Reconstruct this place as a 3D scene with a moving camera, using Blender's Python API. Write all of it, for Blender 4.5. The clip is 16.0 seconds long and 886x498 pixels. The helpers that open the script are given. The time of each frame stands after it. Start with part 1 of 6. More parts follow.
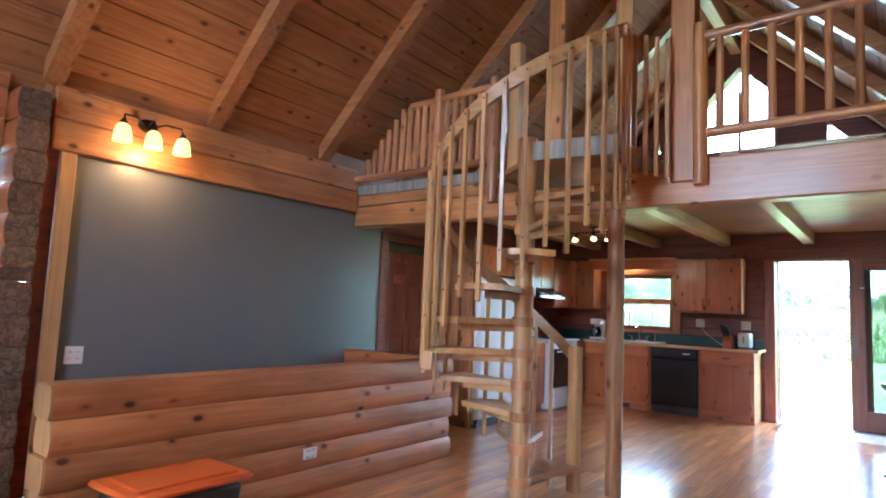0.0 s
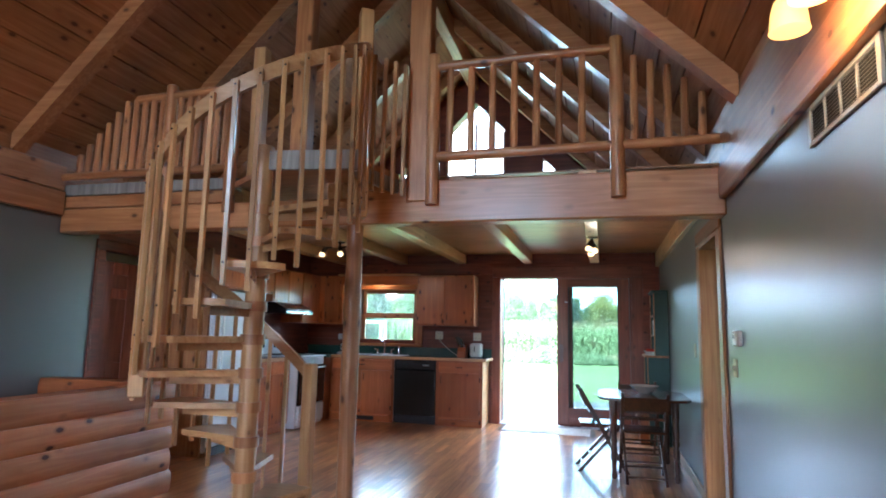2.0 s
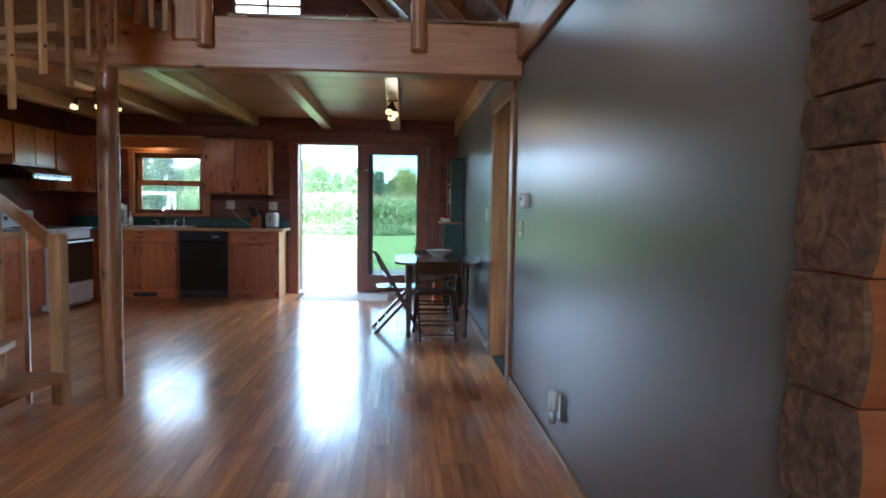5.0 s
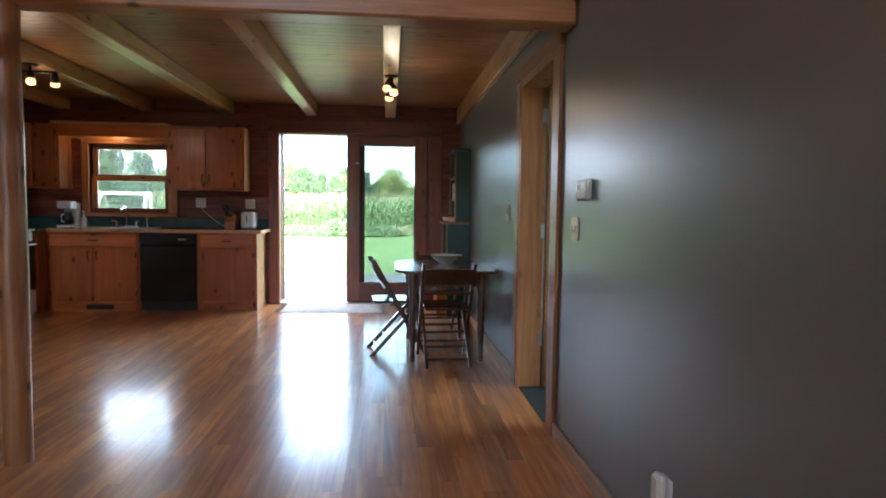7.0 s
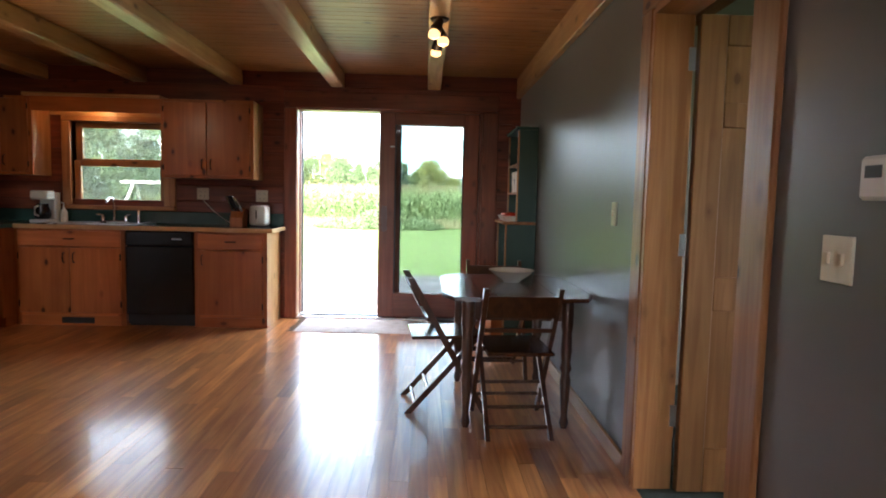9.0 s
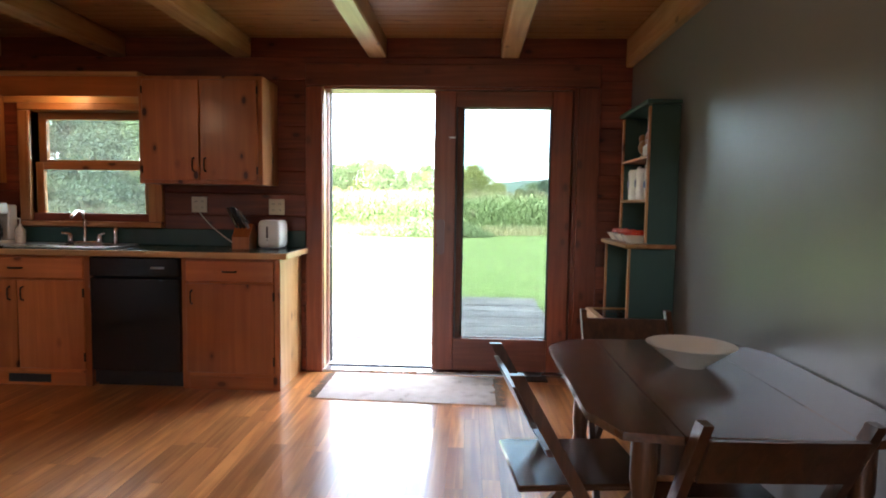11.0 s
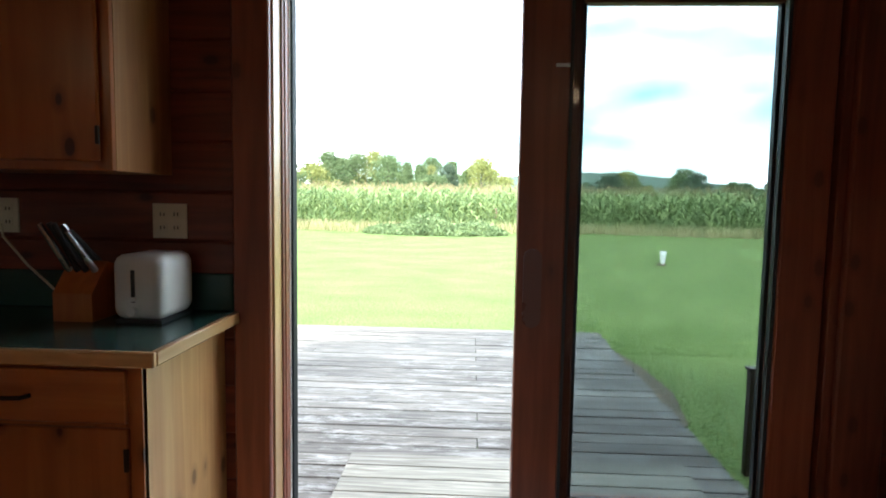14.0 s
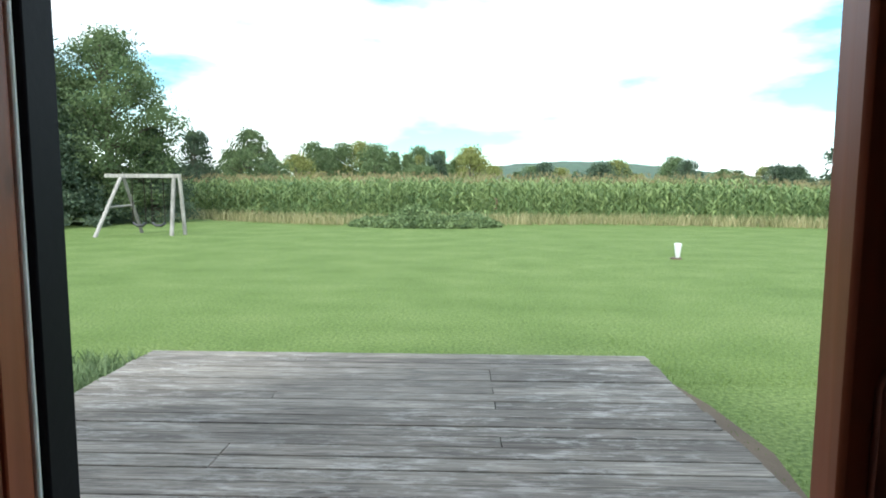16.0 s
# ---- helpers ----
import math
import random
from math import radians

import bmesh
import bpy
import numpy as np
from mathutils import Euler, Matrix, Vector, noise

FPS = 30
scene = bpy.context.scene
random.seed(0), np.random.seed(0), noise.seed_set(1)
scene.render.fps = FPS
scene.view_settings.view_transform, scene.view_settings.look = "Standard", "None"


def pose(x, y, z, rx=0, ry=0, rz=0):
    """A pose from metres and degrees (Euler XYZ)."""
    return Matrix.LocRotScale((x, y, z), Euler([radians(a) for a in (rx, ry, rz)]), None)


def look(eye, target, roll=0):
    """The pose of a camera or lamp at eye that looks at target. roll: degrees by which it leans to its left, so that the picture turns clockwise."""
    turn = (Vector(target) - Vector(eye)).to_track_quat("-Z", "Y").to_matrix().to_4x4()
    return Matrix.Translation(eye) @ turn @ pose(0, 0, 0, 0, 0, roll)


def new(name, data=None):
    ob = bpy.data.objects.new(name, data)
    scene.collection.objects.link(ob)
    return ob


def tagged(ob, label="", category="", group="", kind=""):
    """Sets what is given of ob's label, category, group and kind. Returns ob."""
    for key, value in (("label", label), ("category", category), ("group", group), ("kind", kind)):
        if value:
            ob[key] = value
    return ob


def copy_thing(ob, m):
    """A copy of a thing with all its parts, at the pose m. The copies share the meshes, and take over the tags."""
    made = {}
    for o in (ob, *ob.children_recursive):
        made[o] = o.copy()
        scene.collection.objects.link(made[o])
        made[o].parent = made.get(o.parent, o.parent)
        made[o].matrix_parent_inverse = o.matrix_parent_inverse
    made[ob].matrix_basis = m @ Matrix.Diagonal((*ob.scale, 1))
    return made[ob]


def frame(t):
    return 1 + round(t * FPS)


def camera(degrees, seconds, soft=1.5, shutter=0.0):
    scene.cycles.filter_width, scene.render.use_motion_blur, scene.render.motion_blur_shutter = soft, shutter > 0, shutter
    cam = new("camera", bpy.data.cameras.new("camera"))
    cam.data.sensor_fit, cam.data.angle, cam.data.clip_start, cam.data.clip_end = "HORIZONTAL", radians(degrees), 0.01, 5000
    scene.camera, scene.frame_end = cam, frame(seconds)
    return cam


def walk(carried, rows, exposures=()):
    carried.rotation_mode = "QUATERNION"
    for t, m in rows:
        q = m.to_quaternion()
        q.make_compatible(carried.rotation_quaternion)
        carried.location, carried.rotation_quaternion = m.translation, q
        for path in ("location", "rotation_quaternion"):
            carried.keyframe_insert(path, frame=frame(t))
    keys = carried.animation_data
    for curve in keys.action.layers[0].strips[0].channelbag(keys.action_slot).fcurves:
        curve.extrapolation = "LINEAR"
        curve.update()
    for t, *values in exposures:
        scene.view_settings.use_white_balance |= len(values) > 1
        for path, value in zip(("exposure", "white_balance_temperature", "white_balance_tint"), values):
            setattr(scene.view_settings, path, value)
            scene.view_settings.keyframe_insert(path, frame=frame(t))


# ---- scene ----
cam = camera(72.9, 16.0, soft=1.9)
# seconds, x, y, z, yaw, pitch, roll
PATH = [
    (0, 0.687, 2.237, 1.266, 37.18, 5.70, -2.39),
    (0.5, 0.706, 2.279, 1.274, 31.24, 7.10, -2.03),
    (1, 0.745, 2.319, 1.279, 25.83, 8.22, -1.76),
    (1.5, 0.776, 2.357, 1.276, 20.36, 8.66, -1.62),
    (2, 0.798, 2.389, 1.275, 14.65, 7.85, -1.20),
    (2.5, 0.811, 2.408, 1.273, 8.96, 5.62, -1.02),
    (3, 0.826, 2.427, 1.267, 3.92, 2.48, -1.01),
    (3.5, 0.836, 2.436, 1.247, -0.04, -0.70, -0.81),
    (4, 0.855, 2.458, 1.230, -2.31, -3.14, -1.11),
    (6.5, 0.753, 3.349, 1.196, -4.62, -4.13, -0.68),
    (7, 0.713, 3.659, 1.177, -5.10, -3.77, -0.75),
    (7.5, 0.702, 3.992, 1.183, -4.91, -3.99, -1.03),
    (8, 0.696, 4.345, 1.194, -4.20, -4.38, -1.18),
    (8.5, 0.685, 4.713, 1.203, -3.16, -4.61, -1.35),
    (9, 0.661, 5.095, 1.205, -1.62, -4.60, -1.31),
    (11.5, 0.375, 7.151, 1.255, 2.82, -4.04, -0.69),
    (12, 0.295, 7.550, 1.268, 2.95, -3.92, -0.59),
    (12.5, 0.202, 7.948, 1.290, 2.45, -4.18, -0.36),
    (13, 0.149, 8.376, 1.300, 2.45, -4.36, -0.21),
    (13.5, 0.084, 8.765, 1.298, 2.46, -4.62, -0.47),
    (14, 0.043, 9.138, 1.298, 2.82, -4.79, -0.95),
    (14.5, -0.013, 9.545, 1.306, 2.92, -5.11, -1.21),
    (15, -0.081, 9.945, 1.299, 2.43, -5.40, -1.42),
    (15.5, -0.113, 10.300, 1.285, 2.11, -5.52, -0.73),
    (16, -0.137, 10.600, 1.278, 1.63, -5.67, -0.24),
]
walk(cam, [(t, pose(x, y, z, 90 + pitch, roll, yaw)) for t, x, y, z, yaw, pitch, roll in PATH],
     exposures=[(0.0, 3.6, 5000, 11), (1.5, 3.2, 4900, 10), (3.0, 2.95, 5000, 9), (4.2, 2.65, 5000, 8), (6.5, 2.5, 5400, 12), (9.0, 2.6, 6300, 20), (11.5, 2.7, 6350, 20), (12.5, 2.4, 6350, 14), (13.5, 1.85, 6300, 11), (14.0, 1.35, 6200, 11), (14.5, 0.85, 6100, 10), (15.2, 0.35, 6100, 8), (16.0, -0.25, 6100, 8)])

FRONT_FILL = 1.5
HIGH_FILL = 4.6
GABLE_SKY = 1.8
# ---- world and sun ----
world = bpy.data.worlds.new("sky")
scene.world = world
world.use_nodes = True
wn, wl = world.node_tree.nodes, world.node_tree.links
sky = wn.new("ShaderNodeTexSky")
sky.sky_type, sky.sun_disc = "NISHITA", False
sky.sun_elevation, sky.sun_rotation = radians(48), radians(200)
coord = wn.new("ShaderNodeTexCoord")
stretch = wn.new("ShaderNodeMapping")
stretch.inputs["Scale"].default_value = (1.0, 1.0, 3.2)
clouds = wn.new("ShaderNodeTexNoise")
clouds.inputs["Scale"].default_value, clouds.inputs["Detail"].default_value = 2.6, 7
cover = wn.new("ShaderNodeValToRGB")
cover.color_ramp.elements[0].color = (0.03, 0.03, 0.03, 1)
cover.color_ramp.elements[0].position, cover.color_ramp.elements[1].position = 0.38, 0.68
blend = wn.new("ShaderNodeMixRGB")
blend.inputs["Color2"].default_value = (30.0, 30.8, 31.6, 1)
wl.new(coord.outputs["Generated"], stretch.inputs["Vector"])
wl.new(stretch.outputs["Vector"], clouds.inputs["Vector"])
wl.new(clouds.outputs["Fac"], cover.inputs["Fac"])
wl.new(cover.outputs["Color"], blend.inputs["Fac"])
thin = wn.new("ShaderNodeMixRGB")
thin.blend_type, thin.inputs["Fac"].default_value, thin.inputs["Color2"].default_value = "MULTIPLY", 1.0, (1.25, 1.9, 1.7, 1)
wl.new(sky.outputs["Color"], thin.inputs["Color1"])
wl.new(thin.outputs["Color"], blend.inputs["Color1"])
wl.new(blend.outputs["Color"], wn["Background"].inputs["Color"])
wn["Background"].inputs["Strength"].default_value = 0.15
sun_data = bpy.data.lights.new("sun", "SUN")
sun_data.energy, sun_data.angle, sun_data.color = 5.0, radians(12), (1.0, 0.95, 0.88)
sun = new("sun", sun_data)
sun.matrix_world = look((0, 0, 30), (0 + 8 * 0.34, 8 * 0.94, 30 - 8 * 1.11))


def lamp(name, place, watts, colour=(1.0, 0.72, 0.42), radius=0.04):
    d = bpy.data.lights.new(name, "POINT")
    d.energy, d.color, d.shadow_soft_size = watts, colour, radius
    ob = new(name, d)
    ob.location = place
    return ob


# ---- materials ----
def node_material(name):
    m = bpy.data.materials.new(name)
    m.use_nodes = True
    return m, m.node_tree.nodes, m.node_tree.links, m.node_tree.nodes["Principled BSDF"]


def ramp(n, stops):
    r = n.new("ShaderNodeValToRGB")
    while len(r.color_ramp.elements) < len(stops):
        r.color_ramp.elements.new(0.5)
    for e, (p, c) in zip(r.color_ramp.elements, stops):
        e.position, e.color = p, (*c, 1)
    return r


def wood(name, light, dark, axis=0, rough=0.45, knots=0.5, grain=1.0, tint=0.25, coat=0.0, polish=0.19):
    """Planed timber with grain along an axis, knots and a change of tone from piece to piece."""
    m, n, l, b = node_material(name)
    tc, oi, ad, mp = n.new("ShaderNodeTexCoord"), n.new("ShaderNodeObjectInfo"), n.new("ShaderNodeVectorMath"), n.new("ShaderNodeMapping")
    ml = n.new("ShaderNodeMath")
    ml.operation, ml.inputs[1].default_value = "MULTIPLY", 37.0
    l.new(oi.outputs["Random"], ml.inputs[0])
    l.new(tc.outputs["Object"], ad.inputs[0])
    l.new(ml.outputs[0], ad.inputs[1])
    sc = [22.0 * grain] * 3
    sc[axis] = 1.3 * grain
    mp.inputs["Scale"].default_value = sc
    l.new(ad.outputs[0], mp.inputs["Vector"])
    fine = n.new("ShaderNodeTexNoise")
    fine.inputs["Scale"].default_value, fine.inputs["Detail"].default_value, fine.inputs["Distortion"].default_value = 1.0, 6, 1.2
    l.new(mp.outputs[0], fine.inputs["Vector"])
    col = ramp(n, [(0.3, dark), (0.52, [(a + c) / 2 for a, c in zip(light, dark)]), (0.7, light)])
    l.new(fine.outputs["Fac"], col.inputs["Fac"])
    broad = n.new("ShaderNodeTexNoise")
    broad.inputs["Scale"].default_value, broad.inputs["Detail"].default_value = 1.7, 3
    l.new(ad.outputs[0], broad.inputs["Vector"])
    tone = ramp(n, [(0.3, (1 - tint,) * 3), (0.7, (1 + tint * 0.5,) * 3)])
    l.new(broad.outputs["Fac"], tone.inputs["Fac"])
    mul = n.new("ShaderNodeMixRGB")
    mul.blend_type, mul.inputs["Fac"].default_value = "MULTIPLY", 1.0
    l.new(col.outputs["Color"], mul.inputs["Color1"])
    l.new(tone.outputs["Color"], mul.inputs["Color2"])
    each = ramp(n, [(0.0, (1 - tint * 1.2, 1 - tint * 1.3, 1 - tint * 1.4)), (1.0, (1.12, 1.1, 1.05))])
    l.new(oi.outputs["Random"], each.inputs["Fac"])
    mul2 = n.new("ShaderNodeMixRGB")
    mul2.blend_type, mul2.inputs["Fac"].default_value = "MULTIPLY", 1.0
    l.new(mul.outputs["Color"], mul2.inputs["Color1"])
    l.new(each.outputs["Color"], mul2.inputs["Color2"])
    out = mul2
    if knots:
        km = n.new("ShaderNodeMapping")
        ks = [8.0] * 3
        ks[axis] = 4.6
        km.inputs["Scale"].default_value = ks
        l.new(ad.outputs[0], km.inputs["Vector"])
        v = n.new("ShaderNodeTexVoronoi")
        v.inputs["Scale"].default_value, v.inputs["Randomness"].default_value = 1.0, 1.0
        l.new(km.outputs[0], v.inputs["Vector"])
        kr = ramp(n, [(0.0, (min(1, knots * 1.3),) * 3), (0.11, (min(1, knots * 1.1),) * 3), (0.135, (knots * 0.45,) * 3), (0.24, (0.0,) * 3)])
        l.new(v.outputs["Distance"], kr.inputs["Fac"])
        kx = n.new("ShaderNodeMixRGB")
        kx.inputs["Color2"].default_value = (dark[0] * 0.16, dark[1] * 0.1, dark[2] * 0.1, 1)
        few = n.new("ShaderNodeMath")
        few.operation, few.inputs[1].default_value = "GREATER_THAN", 0.3
        cut = n.new("ShaderNodeMath")
        cut.operation = "MULTIPLY"
        l.new(v.outputs["Color"], few.inputs[0])
        l.new(kr.outputs["Color"], cut.inputs[0])
        l.new(few.outputs[0], cut.inputs[1])
        l.new(cut.outputs[0], kx.inputs["Fac"])
        l.new(mul2.outputs["Color"], kx.inputs["Color1"])
        out = kx
    l.new(out.outputs["Color"], b.inputs["Base Color"])
    b.inputs["Roughness"].default_value = rough
    b.inputs["Coat Weight"].default_value, b.inputs["Coat Roughness"].default_value = coat, polish
    bump = n.new("ShaderNodeBump")
    bump.inputs["Strength"].default_value, bump.inputs["Distance"].default_value = 0.25, 0.004
    l.new(fine.outputs["Fac"], bump.inputs["Height"])
    l.new(bump.outputs["Normal"], b.inputs["Normal"])
    return m


def plain(name, colour, rough=0.5, metal=0.0, spread=0.12, scale=9.0, relief=0.06, coat=0.0):
    """A painted, moulded or metal surface with slight mottling and fine relief."""
    m, n, l, b = node_material(name)
    tc, no, big = n.new("ShaderNodeTexCoord"), n.new("ShaderNodeTexNoise"), n.new("ShaderNodeTexNoise")
    no.inputs["Scale"].default_value, no.inputs["Detail"].default_value = scale * 8, 4
    big.inputs["Scale"].default_value, big.inputs["Detail"].default_value = scale * 0.35, 4
    for o in (no, big):
        l.new(tc.outputs["Object"], o.inputs["Vector"])
    r = ramp(n, [(0.1, [c * (1 - spread) for c in colour]), (0.9, [min(1, c * (1 + spread)) for c in colour])])
    l.new(big.outputs["Fac"], r.inputs["Fac"])
    l.new(r.outputs["Color"], b.inputs["Base Color"])
    rr = n.new("ShaderNodeMapRange")
    rr.inputs["To Min"].default_value, rr.inputs["To Max"].default_value = max(0.02, rough - 0.07), min(1, rough + 0.07)
    l.new(big.outputs["Fac"], rr.inputs["Value"])
    l.new(rr.outputs[0], b.inputs["Roughness"])
    b.inputs["Metallic"].default_value = metal
    b.inputs["Coat Weight"].default_value = coat
    bump = n.new("ShaderNodeBump")
    bump.inputs["Strength"].default_value, bump.inputs["Distance"].default_value = relief * 3, 0.002
    l.new(no.outputs["Fac"], bump.inputs["Height"])
    l.new(bump.outputs["Normal"], b.inputs["Normal"])
    return m


def leafy(name, light, dark, scale=0.6):
    """Leaves, each in a tone of its own."""
    m, n, l, b = node_material(name)
    g = n.new("ShaderNodeNewGeometry")
    tc, no = n.new("ShaderNodeTexCoord"), n.new("ShaderNodeTexNoise")
    no.inputs["Scale"].default_value = scale
    l.new(tc.outputs["Object"], no.inputs["Vector"])
    av = n.new("ShaderNodeMath")
    av.operation = "ADD"
    l.new(g.outputs["Random Per Island"], av.inputs[0])
    l.new(no.outputs["Fac"], av.inputs[1])
    hf = n.new("ShaderNodeMath")
    hf.operation, hf.inputs[1].default_value = "MULTIPLY", 0.5
    l.new(av.outputs[0], hf.inputs[0])
    r = ramp(n, [(0.2, dark), (0.8, light)])
    l.new(hf.outputs[0], r.inputs["Fac"])
    l.new(r.outputs["Color"], b.inputs["Base Color"])
    b.inputs["Roughness"].default_value = 0.6
    b.inputs["Specular IOR Level"].default_value = 0.2
    tr = n.new("ShaderNodeBsdfTranslucent")
    l.new(r.outputs["Color"], tr.inputs["Color"])
    mx = n.new("ShaderNodeMixShader")
    mx.inputs[0].default_value = 0.3
    l.new(b.outputs[0], mx.inputs[1])
    l.new(tr.outputs[0], mx.inputs[2])
    l.new(mx.outputs[0], n["Material Output"].inputs["Surface"])
    return m


def pane_glass(name, tint):
    m, n, l, b = node_material(name)
    t, g, mx, f = n.new("ShaderNodeBsdfTransparent"), n.new("ShaderNodeBsdfGlossy"), n.new("ShaderNodeMixShader"), n.new("ShaderNodeFresnel")
    t.inputs["Color"].default_value = (*tint, 1)
    g.inputs["Roughness"].default_value = 0.01
    f.inputs["IOR"].default_value = 1.22
    l.new(f.outputs[0], mx.inputs[0])
    l.new(t.outputs[0], mx.inputs[1])
    l.new(g.outputs[0], mx.inputs[2])
    l.new(mx.outputs[0], n["Material Output"].inputs["Surface"])
    return m


# Part-transparent grey that hazes what lies behind it.
def screen(name, colour, cover):
    m, n, l, b = node_material(name)
    t, d, mx = n.new("ShaderNodeBsdfTransparent"), n.new("ShaderNodeBsdfDiffuse"), n.new("ShaderNodeMixShader")
    d.inputs["Color"].default_value = (*colour, 1)
    mx.inputs[0].default_value = cover
    l.new(t.outputs[0], mx.inputs[1])
    l.new(d.outputs[0], mx.inputs[2])
    l.new(mx.outputs[0], n["Material Output"].inputs["Surface"])
    return m


def glow(name, colour, strength):
    m, n, l, b = node_material(name)
    b.inputs["Base Color"].default_value = (*colour, 1)
    b.inputs["Emission Color"].default_value = (*colour, 1)
    b.inputs["Emission Strength"].default_value = strength
    return m


PINE_L, PINE_D = (0.55, 0.265, 0.105), (0.36, 0.14, 0.045)
pine_x, pine_y, pine_z = (wood("pine_%s" % a, PINE_L, PINE_D, i, 0.4, 0.75, coat=0.15) for i, a in enumerate("xyz"))
red_x, red_y = (wood("red_log_%s" % a, (0.29, 0.066, 0.030), (0.14, 0.028, 0.013), i, 0.42, 0.7) for i, a in enumerate("xy"))
# Logs along x are darker: the cross wall's dimmer light, put into colour.
log_y, log_x_dim = wood("peeled_log_y", (0.56, 0.235, 0.085), (0.40, 0.135, 0.042), 1, 0.42, 0.9), wood("peeled_log_x_dim", (0.45, 0.155, 0.046), (0.32, 0.092, 0.026), 0, 0.42, 0.9)
log_end = wood("sawn_log_end", (0.27, 0.155, 0.085), (0.06, 0.03, 0.017), 0, 0.85, 0.0, 1.2)
pale_z = wood("pale_pine_z", (0.63, 0.38, 0.17), (0.47, 0.24, 0.09), 2, 0.38, 0.6, coat=0.2)
pale_x = wood("pale_pine_x", (0.63, 0.38, 0.17), (0.47, 0.24, 0.09), 0, 0.38, 0.5, coat=0.2)
pale_y = wood("pale_pine_y", (0.63, 0.38, 0.17), (0.47, 0.24, 0.09), 1, 0.38, 0.6, coat=0.2)
roof_wood = wood("roof_boards", (0.46, 0.22, 0.085), (0.30, 0.12, 0.04), 1, 0.7, 0.7)
bead_wood = wood("bead_boards", (0.50, 0.25, 0.09), (0.33, 0.14, 0.045), 0, 0.4, 0.5)
cab_z = wood("cabinet_pine", (0.60, 0.19, 0.05), (0.44, 0.125, 0.03), 2, 0.33, 0.9, 0.7, coat=0.3)
cab_x = wood("cabinet_pine_cross", (0.60, 0.19, 0.05), (0.44, 0.125, 0.03), 0, 0.33, 0.6, 0.7, coat=0.3)
door_red_z, door_red_x = (wood("red_pine_%s" % a, (0.31, 0.082, 0.037), (0.19, 0.042, 0.018), i, 0.4, 0.45, coat=0.1) for i, a in ((2, "z"), (0, "x")))
floor_wood = wood("oak_strip", (0.82, 0.385, 0.135), (0.46, 0.165, 0.05), 1, 0.3, 0.0, 0.9, 0.26, coat=0.55, polish=0.13)
dark_wood = wood("dark_stained_wood", (0.13, 0.052, 0.024), (0.05, 0.02, 0.011), 2, 0.3, 0.0, 1.5, coat=0.4)
dark_wood_y = wood("dark_stained_top", (0.12, 0.048, 0.023), (0.05, 0.02, 0.011), 1, 0.22, 0.0, 1.5, coat=0.5)
door_wood = wood("door_pine", (0.46, 0.215, 0.075), (0.29, 0.115, 0.034), 2, 0.4, 0.5)
grey_deck = wood("weathered_board", (0.245, 0.228, 0.202), (0.078, 0.07, 0.062), 0, 0.85, 0.15, 2.0, 0.3)
step_board = wood("dry_weathered_board", (0.33, 0.315, 0.27), (0.15, 0.14, 0.115), 0, 0.85, 0.2, 2.0, 0.2)
grey_timber = wood("weathered_and_pale_timber", (0.42, 0.40, 0.38), (0.22, 0.21, 0.2), 2, 0.85, 0.0)
grey_paint = plain("grey_wall_paint", (0.150, 0.155, 0.158), 0.3, spread=0.02, scale=2, relief=0.03)
paint_node = grey_paint.node_tree.nodes["Principled BSDF"]
grey_paint.node_tree.links.remove(paint_node.inputs["Roughness"].links[0])
paint_node.inputs["Roughness"].default_value = 0.31
green_paint = plain("dark_green_paint", (0.018, 0.055, 0.045), 0.45)
green_laminate = plain("green_laminate", (0.022, 0.06, 0.05), 0.22, spread=0.2, scale=20)
white_plastic = plain("white_plastic", (0.72, 0.72, 0.70), 0.35, spread=0.04)
ivory_plastic = plain("ivory_plastic", (0.68, 0.64, 0.52), 0.4, spread=0.04)
white_enamel = plain("white_enamel", (0.68, 0.70, 0.74), 0.25, spread=0.04, coat=0.3)
black_gloss = plain("black_enamel", (0.007, 0.007, 0.008), 0.2, spread=0.2)
rubber = plain("black_rubber", (0.006, 0.006, 0.009), 0.55, spread=0.2)
rubber.node_tree.nodes["Principled BSDF"].inputs["Specular IOR Level"].default_value = 0.12
handle_bronze = plain("brown_bronze", (0.16, 0.062, 0.046), 0.28, 0.0, 0.2)
black_matt = plain("black_plastic", (0.02, 0.02, 0.022), 0.5, spread=0.2)
iron = plain("dark_bronze", (0.035, 0.025, 0.02), 0.45, 0.7, 0.25)
vent_grey = plain("vent_grey", (0.36, 0.37, 0.37), 0.45, spread=0.06)
louvre_grey = plain("louvre_grey", (0.16, 0.17, 0.18), 0.5, spread=0.1)
chrome = plain("chrome", (0.75, 0.76, 0.78), 0.12, 1.0, 0.03)
steel = plain("steel", (0.55, 0.56, 0.57), 0.28, 1.0, 0.06)
brass = plain("tarnished_brass", (0.45, 0.30, 0.12), 0.35, 0.9)
stoneware = plain("glazed_stoneware", (0.70, 0.68, 0.62), 0.25, spread=0.05, coat=0.4)
orange_plastic = plain("orange_plastic", (0.72, 0.13, 0.018), 0.4, spread=0.05)
tomato_skin = plain("tomato_skin", (0.5, 0.045, 0.02), 0.25, spread=0.25)
feather_brown = plain("glazed_brown", (0.33, 0.13, 0.04), 0.4, spread=0.4, scale=30)
carpet = plain("green_carpet", (0.03, 0.045, 0.035), 0.95, spread=0.3, scale=40, relief=0.5)
dim_wall = plain("bedroom_paint", (0.30, 0.27, 0.22), 0.7)
stone_soil = plain("bare_soil", (0.10, 0.075, 0.05), 0.95, spread=0.4, scale=6, relief=0.5)
clear_glass = pane_glass("clear_glass", (0.90, 0.95, 0.93))
